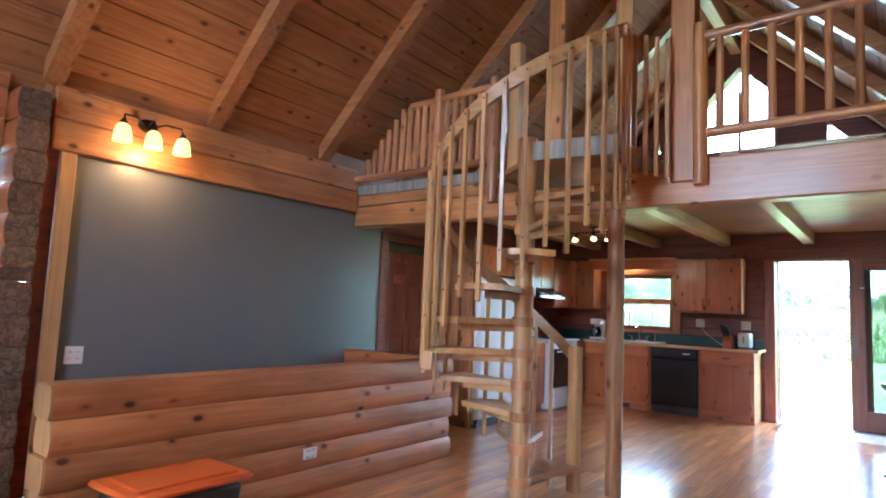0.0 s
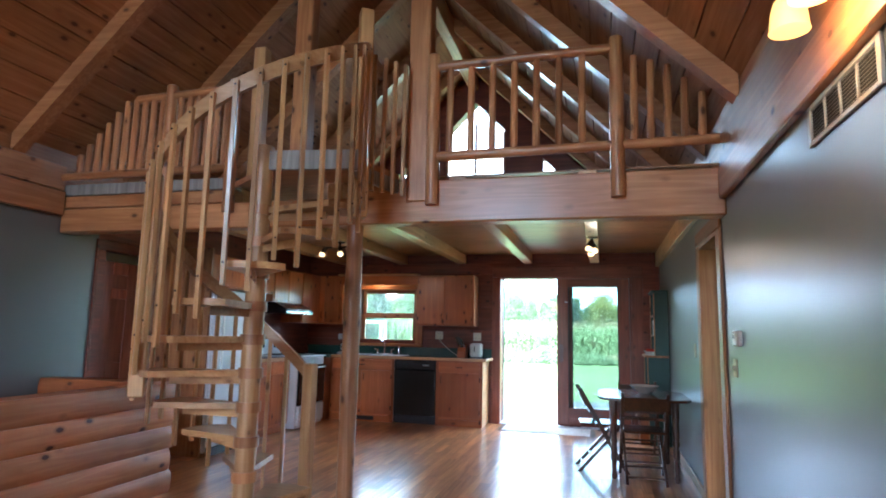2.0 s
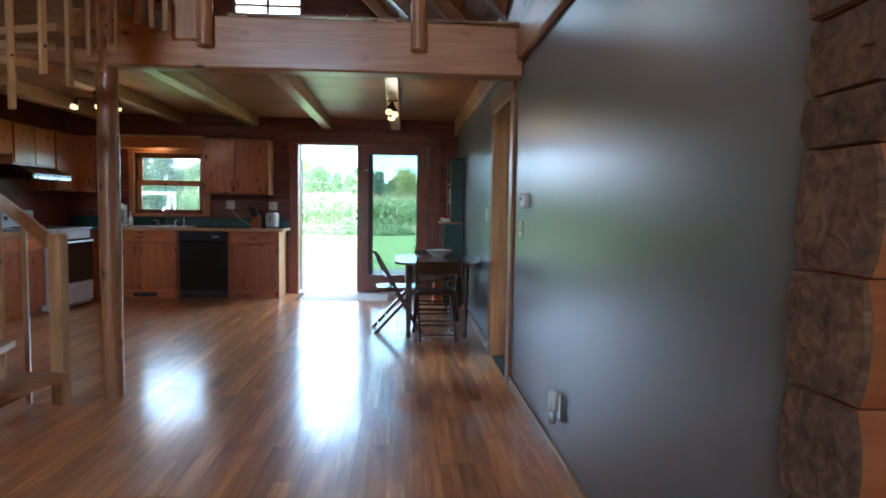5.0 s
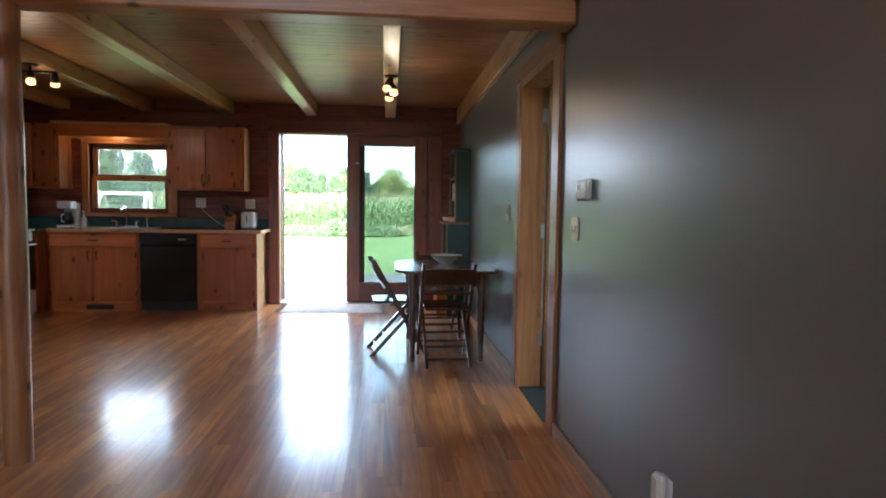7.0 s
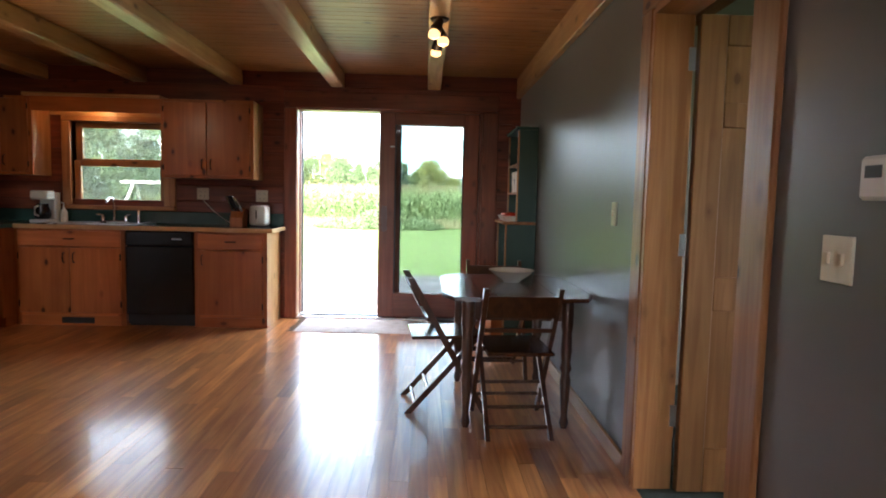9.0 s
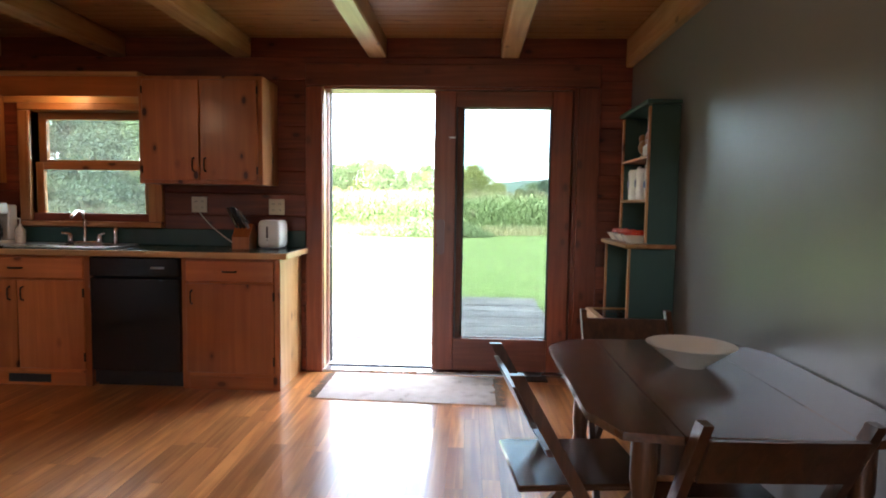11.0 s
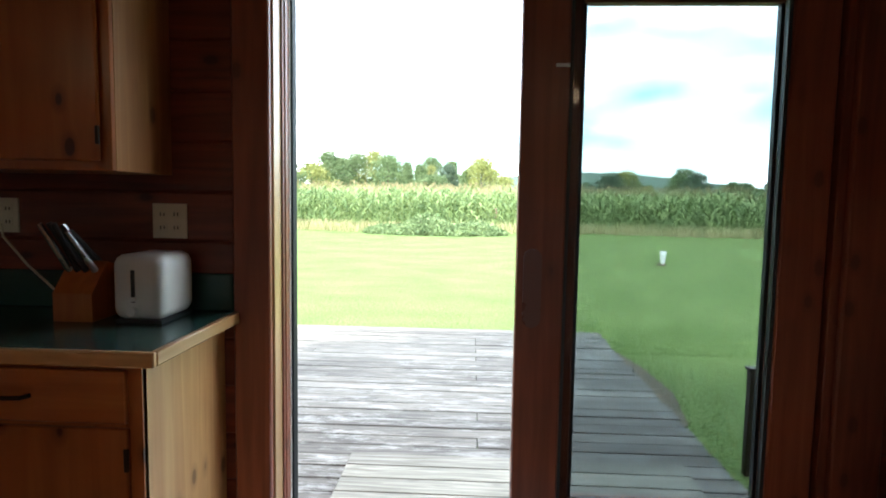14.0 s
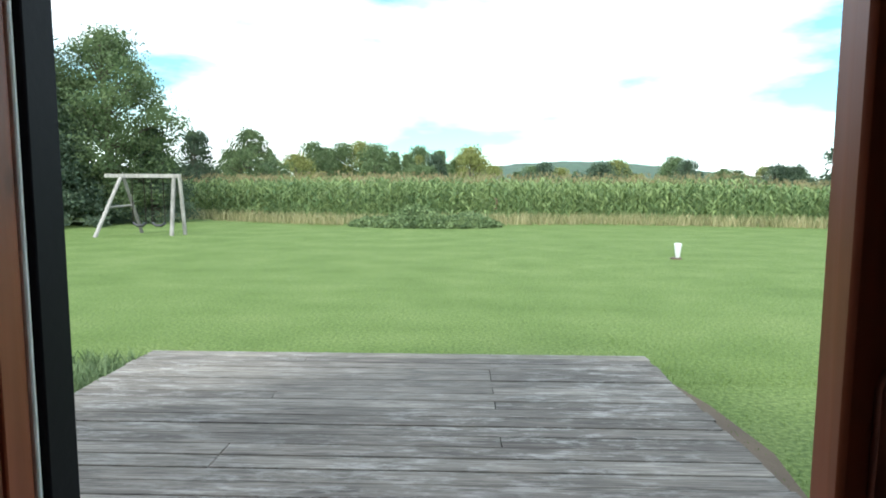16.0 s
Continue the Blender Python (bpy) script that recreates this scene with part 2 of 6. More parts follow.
door_glass = pane_glass("tinted_door_glass", (0.685, 0.72, 0.725))
haze_mat = screen("haze_sheet", (0.5, 0.54, 0.55), 0.24)
bulb_glass = glow("lit_frosted_glass", (1.0, 0.46, 0.09), 0.32)
spot_glass = glow("lit_bulb", (1.0, 0.58, 0.2), 0.45)
leaf_mid = leafy("leaf_green", (0.20, 0.26, 0.115), (0.055, 0.095, 0.042))
leaf_dark = leafy("leaf_dark_green", (0.13, 0.175, 0.105), (0.03, 0.055, 0.036))
leaf_yellow = leafy("leaf_yellow_green", (0.36, 0.36, 0.12), (0.11, 0.14, 0.045))
corn_leaf = leafy("corn_leaf", (0.24, 0.305, 0.115), (0.08, 0.135, 0.05), 0.3)
tassel = leafy("corn_tassel", (0.34, 0.28, 0.15), (0.17, 0.15, 0.07))
dry_grass = leafy("dry_grass", (0.44, 0.39, 0.21), (0.17, 0.18, 0.075))
blade = leafy("grass_blade", (0.17, 0.235, 0.065), (0.09, 0.145, 0.035), 1.0)
bark = plain("bark", (0.09, 0.07, 0.055), 0.95, spread=0.4, scale=12, relief=0.5)


def lawn_material():
    m, n, l, b = node_material("mown_lawn")
    tc = n.new("ShaderNodeTexCoord")
    a, c = n.new("ShaderNodeTexNoise"), n.new("ShaderNodeTexNoise")
    mp = n.new("ShaderNodeMapping")
    mp.inputs["Scale"].default_value = (0.8, 1.0, 1.0)
    l.new(tc.outputs["Object"], mp.inputs["Vector"])
    a.inputs["Scale"].default_value, a.inputs["Detail"].default_value = 0.9, 9
    c.inputs["Scale"].default_value, c.inputs["Detail"].default_value = 28.0, 5
    l.new(mp.outputs[0], a.inputs["Vector"])
    l.new(tc.outputs["Object"], c.inputs["Vector"])
    r1 = ramp(n, [(0.34, (0.103, 0.155, 0.046)), (0.5, (0.124, 0.178, 0.057)), (0.66, (0.147, 0.2, 0.069))])
    r2 = ramp(n, [(0.34, (0.55, 0.6, 0.55)), (0.66, (1.2, 1.16, 1.12))])
    l.new(a.outputs["Fac"], r1.inputs["Fac"])
    l.new(c.outputs["Fac"], r2.inputs["Fac"])
    mul = n.new("ShaderNodeMixRGB")
    mul.blend_type, mul.inputs["Fac"].default_value = "MULTIPLY", 1.0
    l.new(r1.outputs["Color"], mul.inputs["Color1"])
    l.new(r2.outputs["Color"], mul.inputs["Color2"])
    l.new(mul.outputs["Color"], b.inputs["Base Color"])
    b.inputs["Roughness"].default_value = 0.9
    b.inputs["Specular IOR Level"].default_value = 0.1
    bump = n.new("ShaderNodeBump")
    bump.inputs["Strength"].default_value, bump.inputs["Distance"].default_value = 0.6, 0.05
    l.new(c.outputs["Fac"], bump.inputs["Height"])
    l.new(bump.outputs["Normal"], b.inputs["Normal"])
    return m


def rug_material():
    m, n, l, b = node_material("faded_rug")
    tc = n.new("ShaderNodeTexCoord")
    a, v = n.new("ShaderNodeTexNoise"), n.new("ShaderNodeTexVoronoi")
    a.inputs["Scale"].default_value, a.inputs["Detail"].default_value = 9.0, 6
    v.inputs["Scale"].default_value = 7.0
    l.new(tc.outputs["Object"], a.inputs["Vector"])
    l.new(tc.outputs["Object"], v.inputs["Vector"])
    r = ramp(n, [(0.30, (0.42, 0.36, 0.32)), (0.38, (0.70, 0.65, 0.60)), (0.65, (0.82, 0.78, 0.74))])
    l.new(a.outputs["Fac"], r.inputs["Fac"])
    k = ramp(n, [(0.1, (0.55, 0.5, 0.5)), (0.3, (1, 1, 1))])
    l.new(v.outputs["Distance"], k.inputs["Fac"])
    mul = n.new("ShaderNodeMixRGB")
    mul.blend_type, mul.inputs["Fac"].default_value = "MULTIPLY", 0.35
    l.new(r.outputs["Color"], mul.inputs["Color1"])
    l.new(k.outputs["Color"], mul.inputs["Color2"])
    l.new(mul.outputs["Color"], b.inputs["Base Color"])
    b.inputs["Roughness"].default_value = 0.95
    return m


def bleach(m):
    """Whitish worn and lichen patches, drawn out along the boards."""
    n, l = m.node_tree.nodes, m.node_tree.links
    b = n["Principled BSDF"]
    old = b.inputs["Base Color"].links[0].from_socket
    g, mp, a, c = n.new("ShaderNodeNewGeometry"), n.new("ShaderNodeMapping"), n.new("ShaderNodeTexNoise"), n.new("ShaderNodeTexNoise")
    mp.inputs["Scale"].default_value = (1.0, 3.4, 1.0)
    l.new(g.outputs["Position"], mp.inputs["Vector"])
    a.inputs["Scale"].default_value, a.inputs["Detail"].default_value, a.inputs["Roughness"].default_value = 4.2, 9, 0.76
    c.inputs["Scale"].default_value, c.inputs["Detail"].default_value = 0.55, 2
    l.new(mp.outputs[0], a.inputs["Vector"])
    l.new(g.outputs["Position"], c.inputs["Vector"])
    r1, r2 = ramp(n, [(0.5, (0, 0, 0)), (0.64, (0.6, 0.6, 0.6))]), ramp(n, [(0.35, (0.25, 0.25, 0.25)), (0.65, (1, 1, 1))])
    l.new(a.outputs["Fac"], r1.inputs["Fac"])
    l.new(c.outputs["Fac"], r2.inputs["Fac"])
    k = n.new("ShaderNodeMath")
    k.operation = "MULTIPLY"
    l.new(r1.outputs["Color"], k.inputs[0])
    l.new(r2.outputs["Color"], k.inputs[1])
    x = n.new("ShaderNodeMixRGB")
    x.inputs["Color2"].default_value = (0.44, 0.43, 0.40, 1)
    l.new(k.outputs[0], x.inputs["Fac"])
    l.new(old, x.inputs["Color1"])
    l.new(x.outputs["Color"], b.inputs["Base Color"])


bleach(grey_deck)
lawn_mat, rug_mat = lawn_material(), rug_material()


# ---- building helpers ----
def bx(bm, x0, y0, z0, x1, y1, z1, bev=0.0, seg=1):
    v = [bm.verts.new(p) for p in ((x0, y0, z0), (x1, y0, z0), (x1, y1, z0), (x0, y1, z0), (x0, y0, z1), (x1, y0, z1), (x1, y1, z1), (x0, y1, z1))]
    f = [bm.faces.new([v[i] for i in q]) for q in ((0, 3, 2, 1), (4, 5, 6, 7), (0, 1, 5, 4), (1, 2, 6, 5), (2, 3, 7, 6), (3, 0, 4, 7))]
    if bev:
        bmesh.ops.bevel(bm, geom=list({e for q in f for e in q.edges}), offset=bev, segments=seg, affect="EDGES", profile=0.5)
    return bm


def rod(bm, p, q, r1, r2=None, n=10):
    """A round bar from p to q."""
    p, q = Vector(p), Vector(q)
    d = q - p
    m = Matrix.Translation((p + q) / 2) @ d.to_track_quat("Z", "Y").to_matrix().to_4x4()
    bmesh.ops.create_cone(bm, cap_ends=True, segments=n, radius1=r1, radius2=r1 if r2 is None else r2, depth=d.length, matrix=m)
    return bm


def turned(bm, profile, at=(0, 0, 0), n=18):
    """A body of revolution about z; profile: (radius, height) from the bottom up."""
    rings = [[bm.verts.new((at[0] + r * math.cos(2 * math.pi * k / n), at[1] + r * math.sin(2 * math.pi * k / n), at[2] + z)) for k in range(n)] for r, z in profile]
    for a, b in zip(rings, rings[1:]):
        for k in range(n):
            bm.faces.new((a[k], a[(k + 1) % n], b[(k + 1) % n], b[k]))
    bm.faces.new(rings[0][::-1])
    bm.faces.new(rings[-1])
    return bm


def prism(bm, pts, axis, a, b):
    """A polygon in the plane across an axis, extruded from a to b along it. pts: the other two coordinates, in order."""
    def at(p, s):
        c = list(p)
        c.insert(axis, s)
        return bm.verts.new(c)
    lo, hi = [at(p, a) for p in pts], [at(p, b) for p in pts]
    n = len(pts)
    bm.faces.new(lo)
    bm.faces.new(hi[::-1])
    for k in range(n):
        bm.faces.new((lo[k], hi[k], hi[(k + 1) % n], lo[(k + 1) % n]))
    bmesh.ops.recalc_face_normals(bm, faces=bm.faces)
    return bm


def sweep(bm, pts, r, n=8):
    """A round tube along points."""
    pts = [Vector(p) for p in pts]
    rings = []
    for i, p in enumerate(pts):
        d = (pts[min(i + 1, len(pts) - 1)] - pts[max(i - 1, 0)]).normalized()
        u = d.cross(Vector((0, 0, 1)) if abs(d.z) < 0.95 else Vector((1, 0, 0))).normalized()
        w = d.cross(u)
        rings.append([bm.verts.new(p + r * (u * math.cos(2 * math.pi * k / n) + w * math.sin(2 * math.pi * k / n))) for k in range(n)])
    for a, b in zip(rings, rings[1:]):
        for k in range(n):
            bm.faces.new((a[k], a[(k + 1) % n], b[(k + 1) % n], b[k]))
    bm.faces.new(rings[0][::-1])
    bm.faces.new(rings[-1])
    bmesh.ops.recalc_face_normals(bm, faces=bm.faces)
    return bm


def mesh_of(name, bm, material, at=(0, 0, 0)):
    bmesh.ops.recalc_face_normals(bm, faces=bm.faces)
    me = bpy.data.meshes.new(name)
    bm.to_mesh(me)
    bm.free()
    me.transform(Matrix.Translation(-Vector(at)))
    me.materials.append(material)
    me.shade_smooth()
    me.set_sharp_from_angle(angle=radians(38))
    return me


def thing(name, at, label, category, group="", kind=""):
    """A thing's empty at its base."""
    ob = new(name)
    ob.location = at
    ob.empty_display_size = 0.1
    return tagged(ob, label, category, group, kind)


def part(name, bm, material, parent, label=""):
    """Links a bmesh, in the coordinates of the place, as one mesh under a thing or part."""
    root = Vector(parent.location) if parent.parent is None else Vector(parent.parent.location) + Vector(parent.location)
    ob = new(name, mesh_of(name, bm, material, root))
    ob.parent = parent
    return tagged(ob, label)


def solid(name, bm, material, label, category, group="", kind=""):
    """A thing that is one mesh, with its origin at its base."""
    c = [v.co for v in bm.verts]
    at = (sum(v.x for v in c) / len(c), sum(v.y for v in c) / len(c), min(v.z for v in c))
    ob = new(name, mesh_of(name, bm, material, at))
    ob.location = at
    return tagged(ob, label, category, group, kind)


def B():
    return bmesh.new()


def log_shape(depth, height, flat=False):
    """The section of a peeled log course: bulging faces, flat beds. Coordinates: across, up."""
    h, d = height / 2, depth / 2
    pts = []
    for k in range(-3, 4):
        a = k / 3 * 1.05
        pts.append((d * (0.80 + 0.20 * math.cos(a * 1.45)), h * math.sin(a) / math.sin(1.05)))
    if flat:
        return [(d, -h + 0.012), (d, h - 0.012), (d - 0.012, h), (-d, h), (-d, -h), (d - 0.012, -h)]
    return pts + [(-x, -z) for x, z in pts]


def course(bm, axis, a, b, across, z, depth, height, flip=1, flat=False):
    """One log of a wall, along x (axis 0) or y (axis 1)."""
    pts = [(across + flip * x, z + u) for x, u in log_shape(depth, height, flat)]
    return prism(bm, pts, axis, a, b)


# ---- the shell of the house ----
XL, XR, YD, YF, LOFT = -3.68, 1.58, 11.08, -1.2, 6.45
RIDGE, EAVE, PITCH = -1.05, 2.75, 1.0
rng = random.Random(4)


def roof_z(x):
    return EAVE + PITCH * (2.63 - abs(x - RIDGE))


def slab(name, x0, y0, z0, x1, y1, z1, material, label, category="wall"):
    return solid(name, bx(B(), x0, y0, z0, x1, y1, z1), material, label, category, kind="structure")


# gable and door wall: log courses round the openings, on a thin backing
OPEN_X0, OPEN_X1, OPEN_Z = -0.64, 1.22, 2.10
WIN = (-2.79, -1.90, 1.08, 1.91)
wall_n = thing("wall_north", (0, YD, 0), "red-brown stained flat log wall with the sliding door", "wall", kind="structure")
def backing(bm, spans):
    for x0, z0, x1, z1 in spans:
        bx(bm, x0, YD + 0.05, z0, x1, YD + 0.15, z1)
    return bm
part("backing", backing(B(), [(XL - 0.3, -0.3, WIN[0], 2.44), (WIN[0], -0.3, WIN[1], WIN[2]), (WIN[0], WIN[3], WIN[1], 2.44), (WIN[1], -0.3, OPEN_X0, 2.44),
                              (OPEN_X0, OPEN_Z, OPEN_X1, 2.44), (OPEN_X0, -0.3, OPEN_X1, -0.012), (OPEN_X1, -0.3, XR + 0.3, 2.44)]), red_x, wall_n)
H = 0.1633
for i in range(15):
    z = H * (i + 0.5)
    cuts = []
    if z < OPEN_Z:
        cuts.append((OPEN_X0, OPEN_X1))
    if WIN[2] < z < WIN[3]:
        cuts.append((WIN[0], WIN[1]))
    x = XL
    for a, b in sorted(cuts) + [(XR, XR)]:
        if a - x > 0.05:
            bm = B()
            prism(bm, [(YD + 0.05, z - H / 2), (YD + 0.007, z - H / 2), (YD, z - H / 2 + 0.007), (YD, z + H / 2 - 0.007), (YD + 0.007, z + H / 2), (YD + 0.05, z + H / 2)], 0, x, a)
            part("log", bm, red_x, wall_n)
        x = b

# gable above the loft with the pointed window and two low side windows
wall_g = thing("wall_gable", (0, YD, 2.5), "dark stained boarded gable wall of the loft with windows", "wall", kind="structure")
GW0, GW1, GZ0, GZ1, GZ2 = -1.49, -0.56, 3.42, 4.32, 4.80
gm = (GW0 + GW1) / 2
def gable_piece(pts):
    return part("panel", prism(B(), pts, 1, YD + 0.02, YD + 0.22), red_x, wall_g)
SW = (0.0, 0.42, 3.50, 3.86)
lo = 2.44
gable_piece([(XL - 0.3, lo), (XR + 0.3, lo), (XR + 0.3, GZ0), (XL - 0.3, GZ0)])
for s in (1, -1):
    def mx(x):
        return x if s == 1 else 2 * RIDGE - x
    a = GW1 if s == 1 else 2 * RIDGE - GW0
    gable_piece([(mx(a), GZ0), (mx(SW[0]), GZ0), (mx(SW[0]), roof_z(SW[0])), (mx(a), roof_z(a))])
    gable_piece([(mx(SW[0]), SW[3]), (mx(SW[1]), GZ0), (mx(1.6), GZ0), (mx(1.6), roof_z(1.6) + 0.1), (mx(SW[0]), roof_z(SW[0]) + 0.1)])
gable_piece([(GW0, GZ1), (gm, GZ2), (gm, roof_z(gm) + 0.1), (GW0, roof_z(GW0) + 0.1)])
gable_piece([(gm, GZ2), (GW1, GZ1), (GW1, roof_z(GW1) + 0.1), (gm, roof_z(gm) + 0.1)])

gwin = thing("window_2", (gm, YD, GZ0), "pointed wooden gable window with vertical bars, bright daylight", "window", kind="structure")
for x in (GW0 + 0.02, gm, GW1 - 0.02):
    part("window_bar", bx(B(), x - 0.02, YD + 0.04, GZ0, x + 0.02, YD + 0.10, GZ1 + (0.14 if abs(x - gm) < 0.3 else 0.0), 0.004), pine_z, gwin)
part("window_sill", bx(B(), GW0, YD + 0.02, GZ0, GW1, YD + 0.12, GZ0 + 0.035, 0.004), pine_x, gwin)
part("transom", bx(B(), GW0, YD + 0.045, GZ1 - 0.42, GW1, YD + 0.095, GZ1 - 0.385), pine_x, gwin)
pg = part("pane", prism(B(), [(GW0, GZ0), (GW1, GZ0), (GW1, GZ1), (gm, GZ2), (GW0, GZ1)], 1, YD + 0.07, YD + 0.074), clear_glass, gwin)
pg.visible_shadow = False

gable_data = bpy.data.lights.new("gable_window_sky", "AREA")
gable_data.shape, gable_data.size, gable_data.size_y, gable_data.energy, gable_data.color = "RECTANGLE", 0.86, 0.74, GABLE_SKY, (1.0, 0.97, 0.86)
new("gable_window_sky", gable_data).matrix_world = look((gm, YD + 0.11, GZ0 + 0.41), (gm, 0.0, GZ0 + 0.41))

# long side walls
wall_w = thing("wall_west", (XL, 5, 0), "slate grey painted drywall panel framed in pine", "wall", kind="structure")
part("drywall", bx(B(), XL - 0.16, 3.80, -0.02, XL, 6.88, 2.22), grey_paint, wall_w)
part("kitchen_wall", bx(B(), XL - 0.16, 7.80, -0.02, XL, YD + 0.2, 2.44), red_y, wall_w)
part("header", bx(B(), XL - 0.16, 6.88, 2.06, XL, 7.80, 2.44), red_y, wall_w)
part("upper_wall", bx(B(), XL - 0.16, 3.68, 2.22, XL - 0.004, LOFT + 0.2, 3.0), pine_y, wall_w)
part("loft_knee_wall", bx(B(), XL - 0.16, LOFT + 0.2, 2.44, XL - 0.004, YD + 0.2, 3.0), pine_y, wall_w)
solid("trim_west_top", bx(B(), XL, 3.70, 2.19, XL + 0.05, LOFT - 0.01, 2.40, 0.008), pine_y, "wide pine trim board above the grey wall", "trim", kind="structure")
solid("trim_west_band", bx(B(), XL - 0.003, 3.70, 2.404, XL + 0.035, LOFT - 0.01, 2.62, 0.008), pine_y, "upper pine band under the rafters", "trim", kind="structure")
solid("trim_west_side", bx(B(), XL, 3.76, 0, XL + 0.04, 3.86, 2.19, 0.006), pale_z, "upright pale pine trim board beside the grey wall", "trim", kind="structure")
solid("trim_west_end", bx(B(), XL - 0.02, 3.66, 0, XL + 0.02, 3.758, 2.40, 0.004), red_y, "dark red upright board beside the log ends", "trim", kind="structure")
solid("trim_west_corner", bx(B(), XL + 0.0, 6.855, 0, XL + 0.02, 6.88, 2.06, 0.004), red_y, "dark red corner trim of the passage", "trim", kind="structure")

DY0, DY1, DZ = 6.76, 7.56, 2.0
wall_e = thing("wall_east", (XR, 7, 0), "slate grey painted drywall with a satin sheen", "wall", kind="structure")
bm = B()
for y0, z0, y1, z1 in ((3.66, -0.02, DY0, 2.44), (DY0, DZ, DY1, 2.44), (DY1, -0.02, YD + 0.2, 2.44)):
    bx(bm, XR, y0, z0, XR + 0.13, y1, z1)
part("drywall", bm, grey_paint, wall_e)
part("upper_wall", bx(B(), XR + 0.004, 3.66, 2.44, XR + 0.13, YD + 0.2, 3.05), pine_y, wall_e)
solid("trim_east_top", bx(B(), XR - 0.045, 3.70, 2.15, XR, LOFT - 0.01, 2.34, 0.008), pine_y, "pine trim board along the top of the grey wall", "trim", kind="structure")
solid("trim_east_band", bx(B(), XR - 0.03, 3.70, 2.345, XR + 0.003, LOFT - 0.01, 2.62, 0.008), pine_y, "upper pine band under the rafters", "trim", kind="structure")
solid("trim_east_ceiling", bx(B(), XR - 0.05, LOFT + 0.18, 2.22, XR, YD, 2.42, 0.008), pale_y, "pale pine board along the wall under the loft", "trim", kind="structure")
solid("baseboard_east_1", bx(B(), XR - 0.018, 3.70, 0, XR, DY0 - 0.12, 0.085, 0.004), pale_y, "pale pine baseboard", "baseboard", kind="structure")
solid("baseboard_east_2", bx(B(), XR - 0.018, DY1 + 0.12, 0, XR, 9.83, 0.085, 0.004), pale_y, "pale pine baseboard", "baseboard", kind="structure")

# beds of the cross wall's log courses
BEDS = (0.0, 0.13, 0.33, 0.53, 0.73, 0.925, 1.124, 1.324, 1.412, 1.538, 1.74, 1.94, 2.14, 2.34, 2.54)


# the front part of the room: round log walls, and stubs of the log cross wall
def log_wall(name, axis, a, b, across, face, label, gap=None, top=2.75, beds=None):
    w = thing(name, (across if axis else 0, 0 if axis else across, 0), label, "wall", kind="structure")
    beds = beds or [0.196 * i for i in range(int(top / 0.196) + 1)]
    for z0, z1 in zip(beds, beds[1:]):
        z = (z0 + z1) / 2
        spans = [(a, b)]
        if gap and gap[2] < z < gap[3]:
            spans = [(a, gap[0]), (gap[1], b)]
        for p, q in spans:
            part("log", course(B(), axis, p, q, across + face * -0.10, z, 0.20, z1 - z0 - 0.003), log_y if axis else log_x_dim, w)
    return w


log_wall("wall_front_west", 1, YF, 3.476, -3.78, 1, "orange round log wall")
log_wall("wall_front_east", 1, YF, 3.478, 1.66, -1, "orange round log wall", beds=[b + 0.1 for b in (-0.1, *BEDS[1:8], 1.53, *BEDS[10:])])
log_wall("wall_south", 0, -4.0, 2.0, YF, 1, "orange round log wall behind the entrance", gap=(-1.85, -0.25, 0.95, 2.0), top=3.0)
# Unseen high opening with a fill lamp, added to light the stairs.
HW = (-2.0, -0.1, 3.05, 4.05)
south_gable = thing("wall_south_gable", (RIDGE, YF, 2.7), "boarded gable behind the entrance with an added high window", "wall", kind="structure")
for pts in ([(-4.0, 2.7), (1.9, 2.7), (1.9, HW[2]), (-4.0, HW[2])], [(-3.4, HW[2]), (HW[0], HW[2]), (HW[0], roof_z(HW[0]) + 0.1), (-3.4, HW[2] + 0.1)],
            [(HW[1], HW[2]), (1.3, HW[2]), (1.3, HW[2] + 0.1), (HW[1], roof_z(HW[1]) + 0.1)], [(HW[0], HW[3]), (HW[1], HW[3]), (HW[1], roof_z(HW[1]) + 0.1), (RIDGE, roof_z(RIDGE) + 0.1), (HW[0], roof_z(HW[0]) + 0.1)]):
    part("panel", prism(B(), pts, 1, YF - 0.2, YF - 0.04), red_x, south_gable)
high = thing("window_4", (RIDGE, YF, HW[2]), "unseen high wood-framed window added in the gable to light the stairs", "window", kind="structure")
for x0, z0, x1, z1 in ((HW[0], HW[2], HW[0] + 0.07, HW[3]), (HW[1] - 0.07, HW[2], HW[1], HW[3]), (RIDGE - 0.035, HW[2] + 0.06, RIDGE + 0.035, HW[3] - 0.06), (HW[0] + 0.07, HW[2], HW[1] - 0.07, HW[2] + 0.06), (HW[0] + 0.07, HW[3] - 0.06, HW[1] - 0.07, HW[3])):
    part("window_frame", bx(B(), x0, YF - 0.17, z0, x1, YF - 0.03, z1, 0.004), pine_z, high)
high_data = bpy.data.lights.new("high_fill", "AREA")
high_data.shape, high_data.size, high_data.size_y, high_data.energy, high_data.color, high_data.spread = "RECTANGLE", 1.7, 0.8, HIGH_FILL, (0.93, 0.97, 1.0), radians(110)
new("high_fill", high_data).matrix_world = look((RIDGE, YF + 0.02, 3.55), (RIDGE - 0.3, 5.6, 2.2))
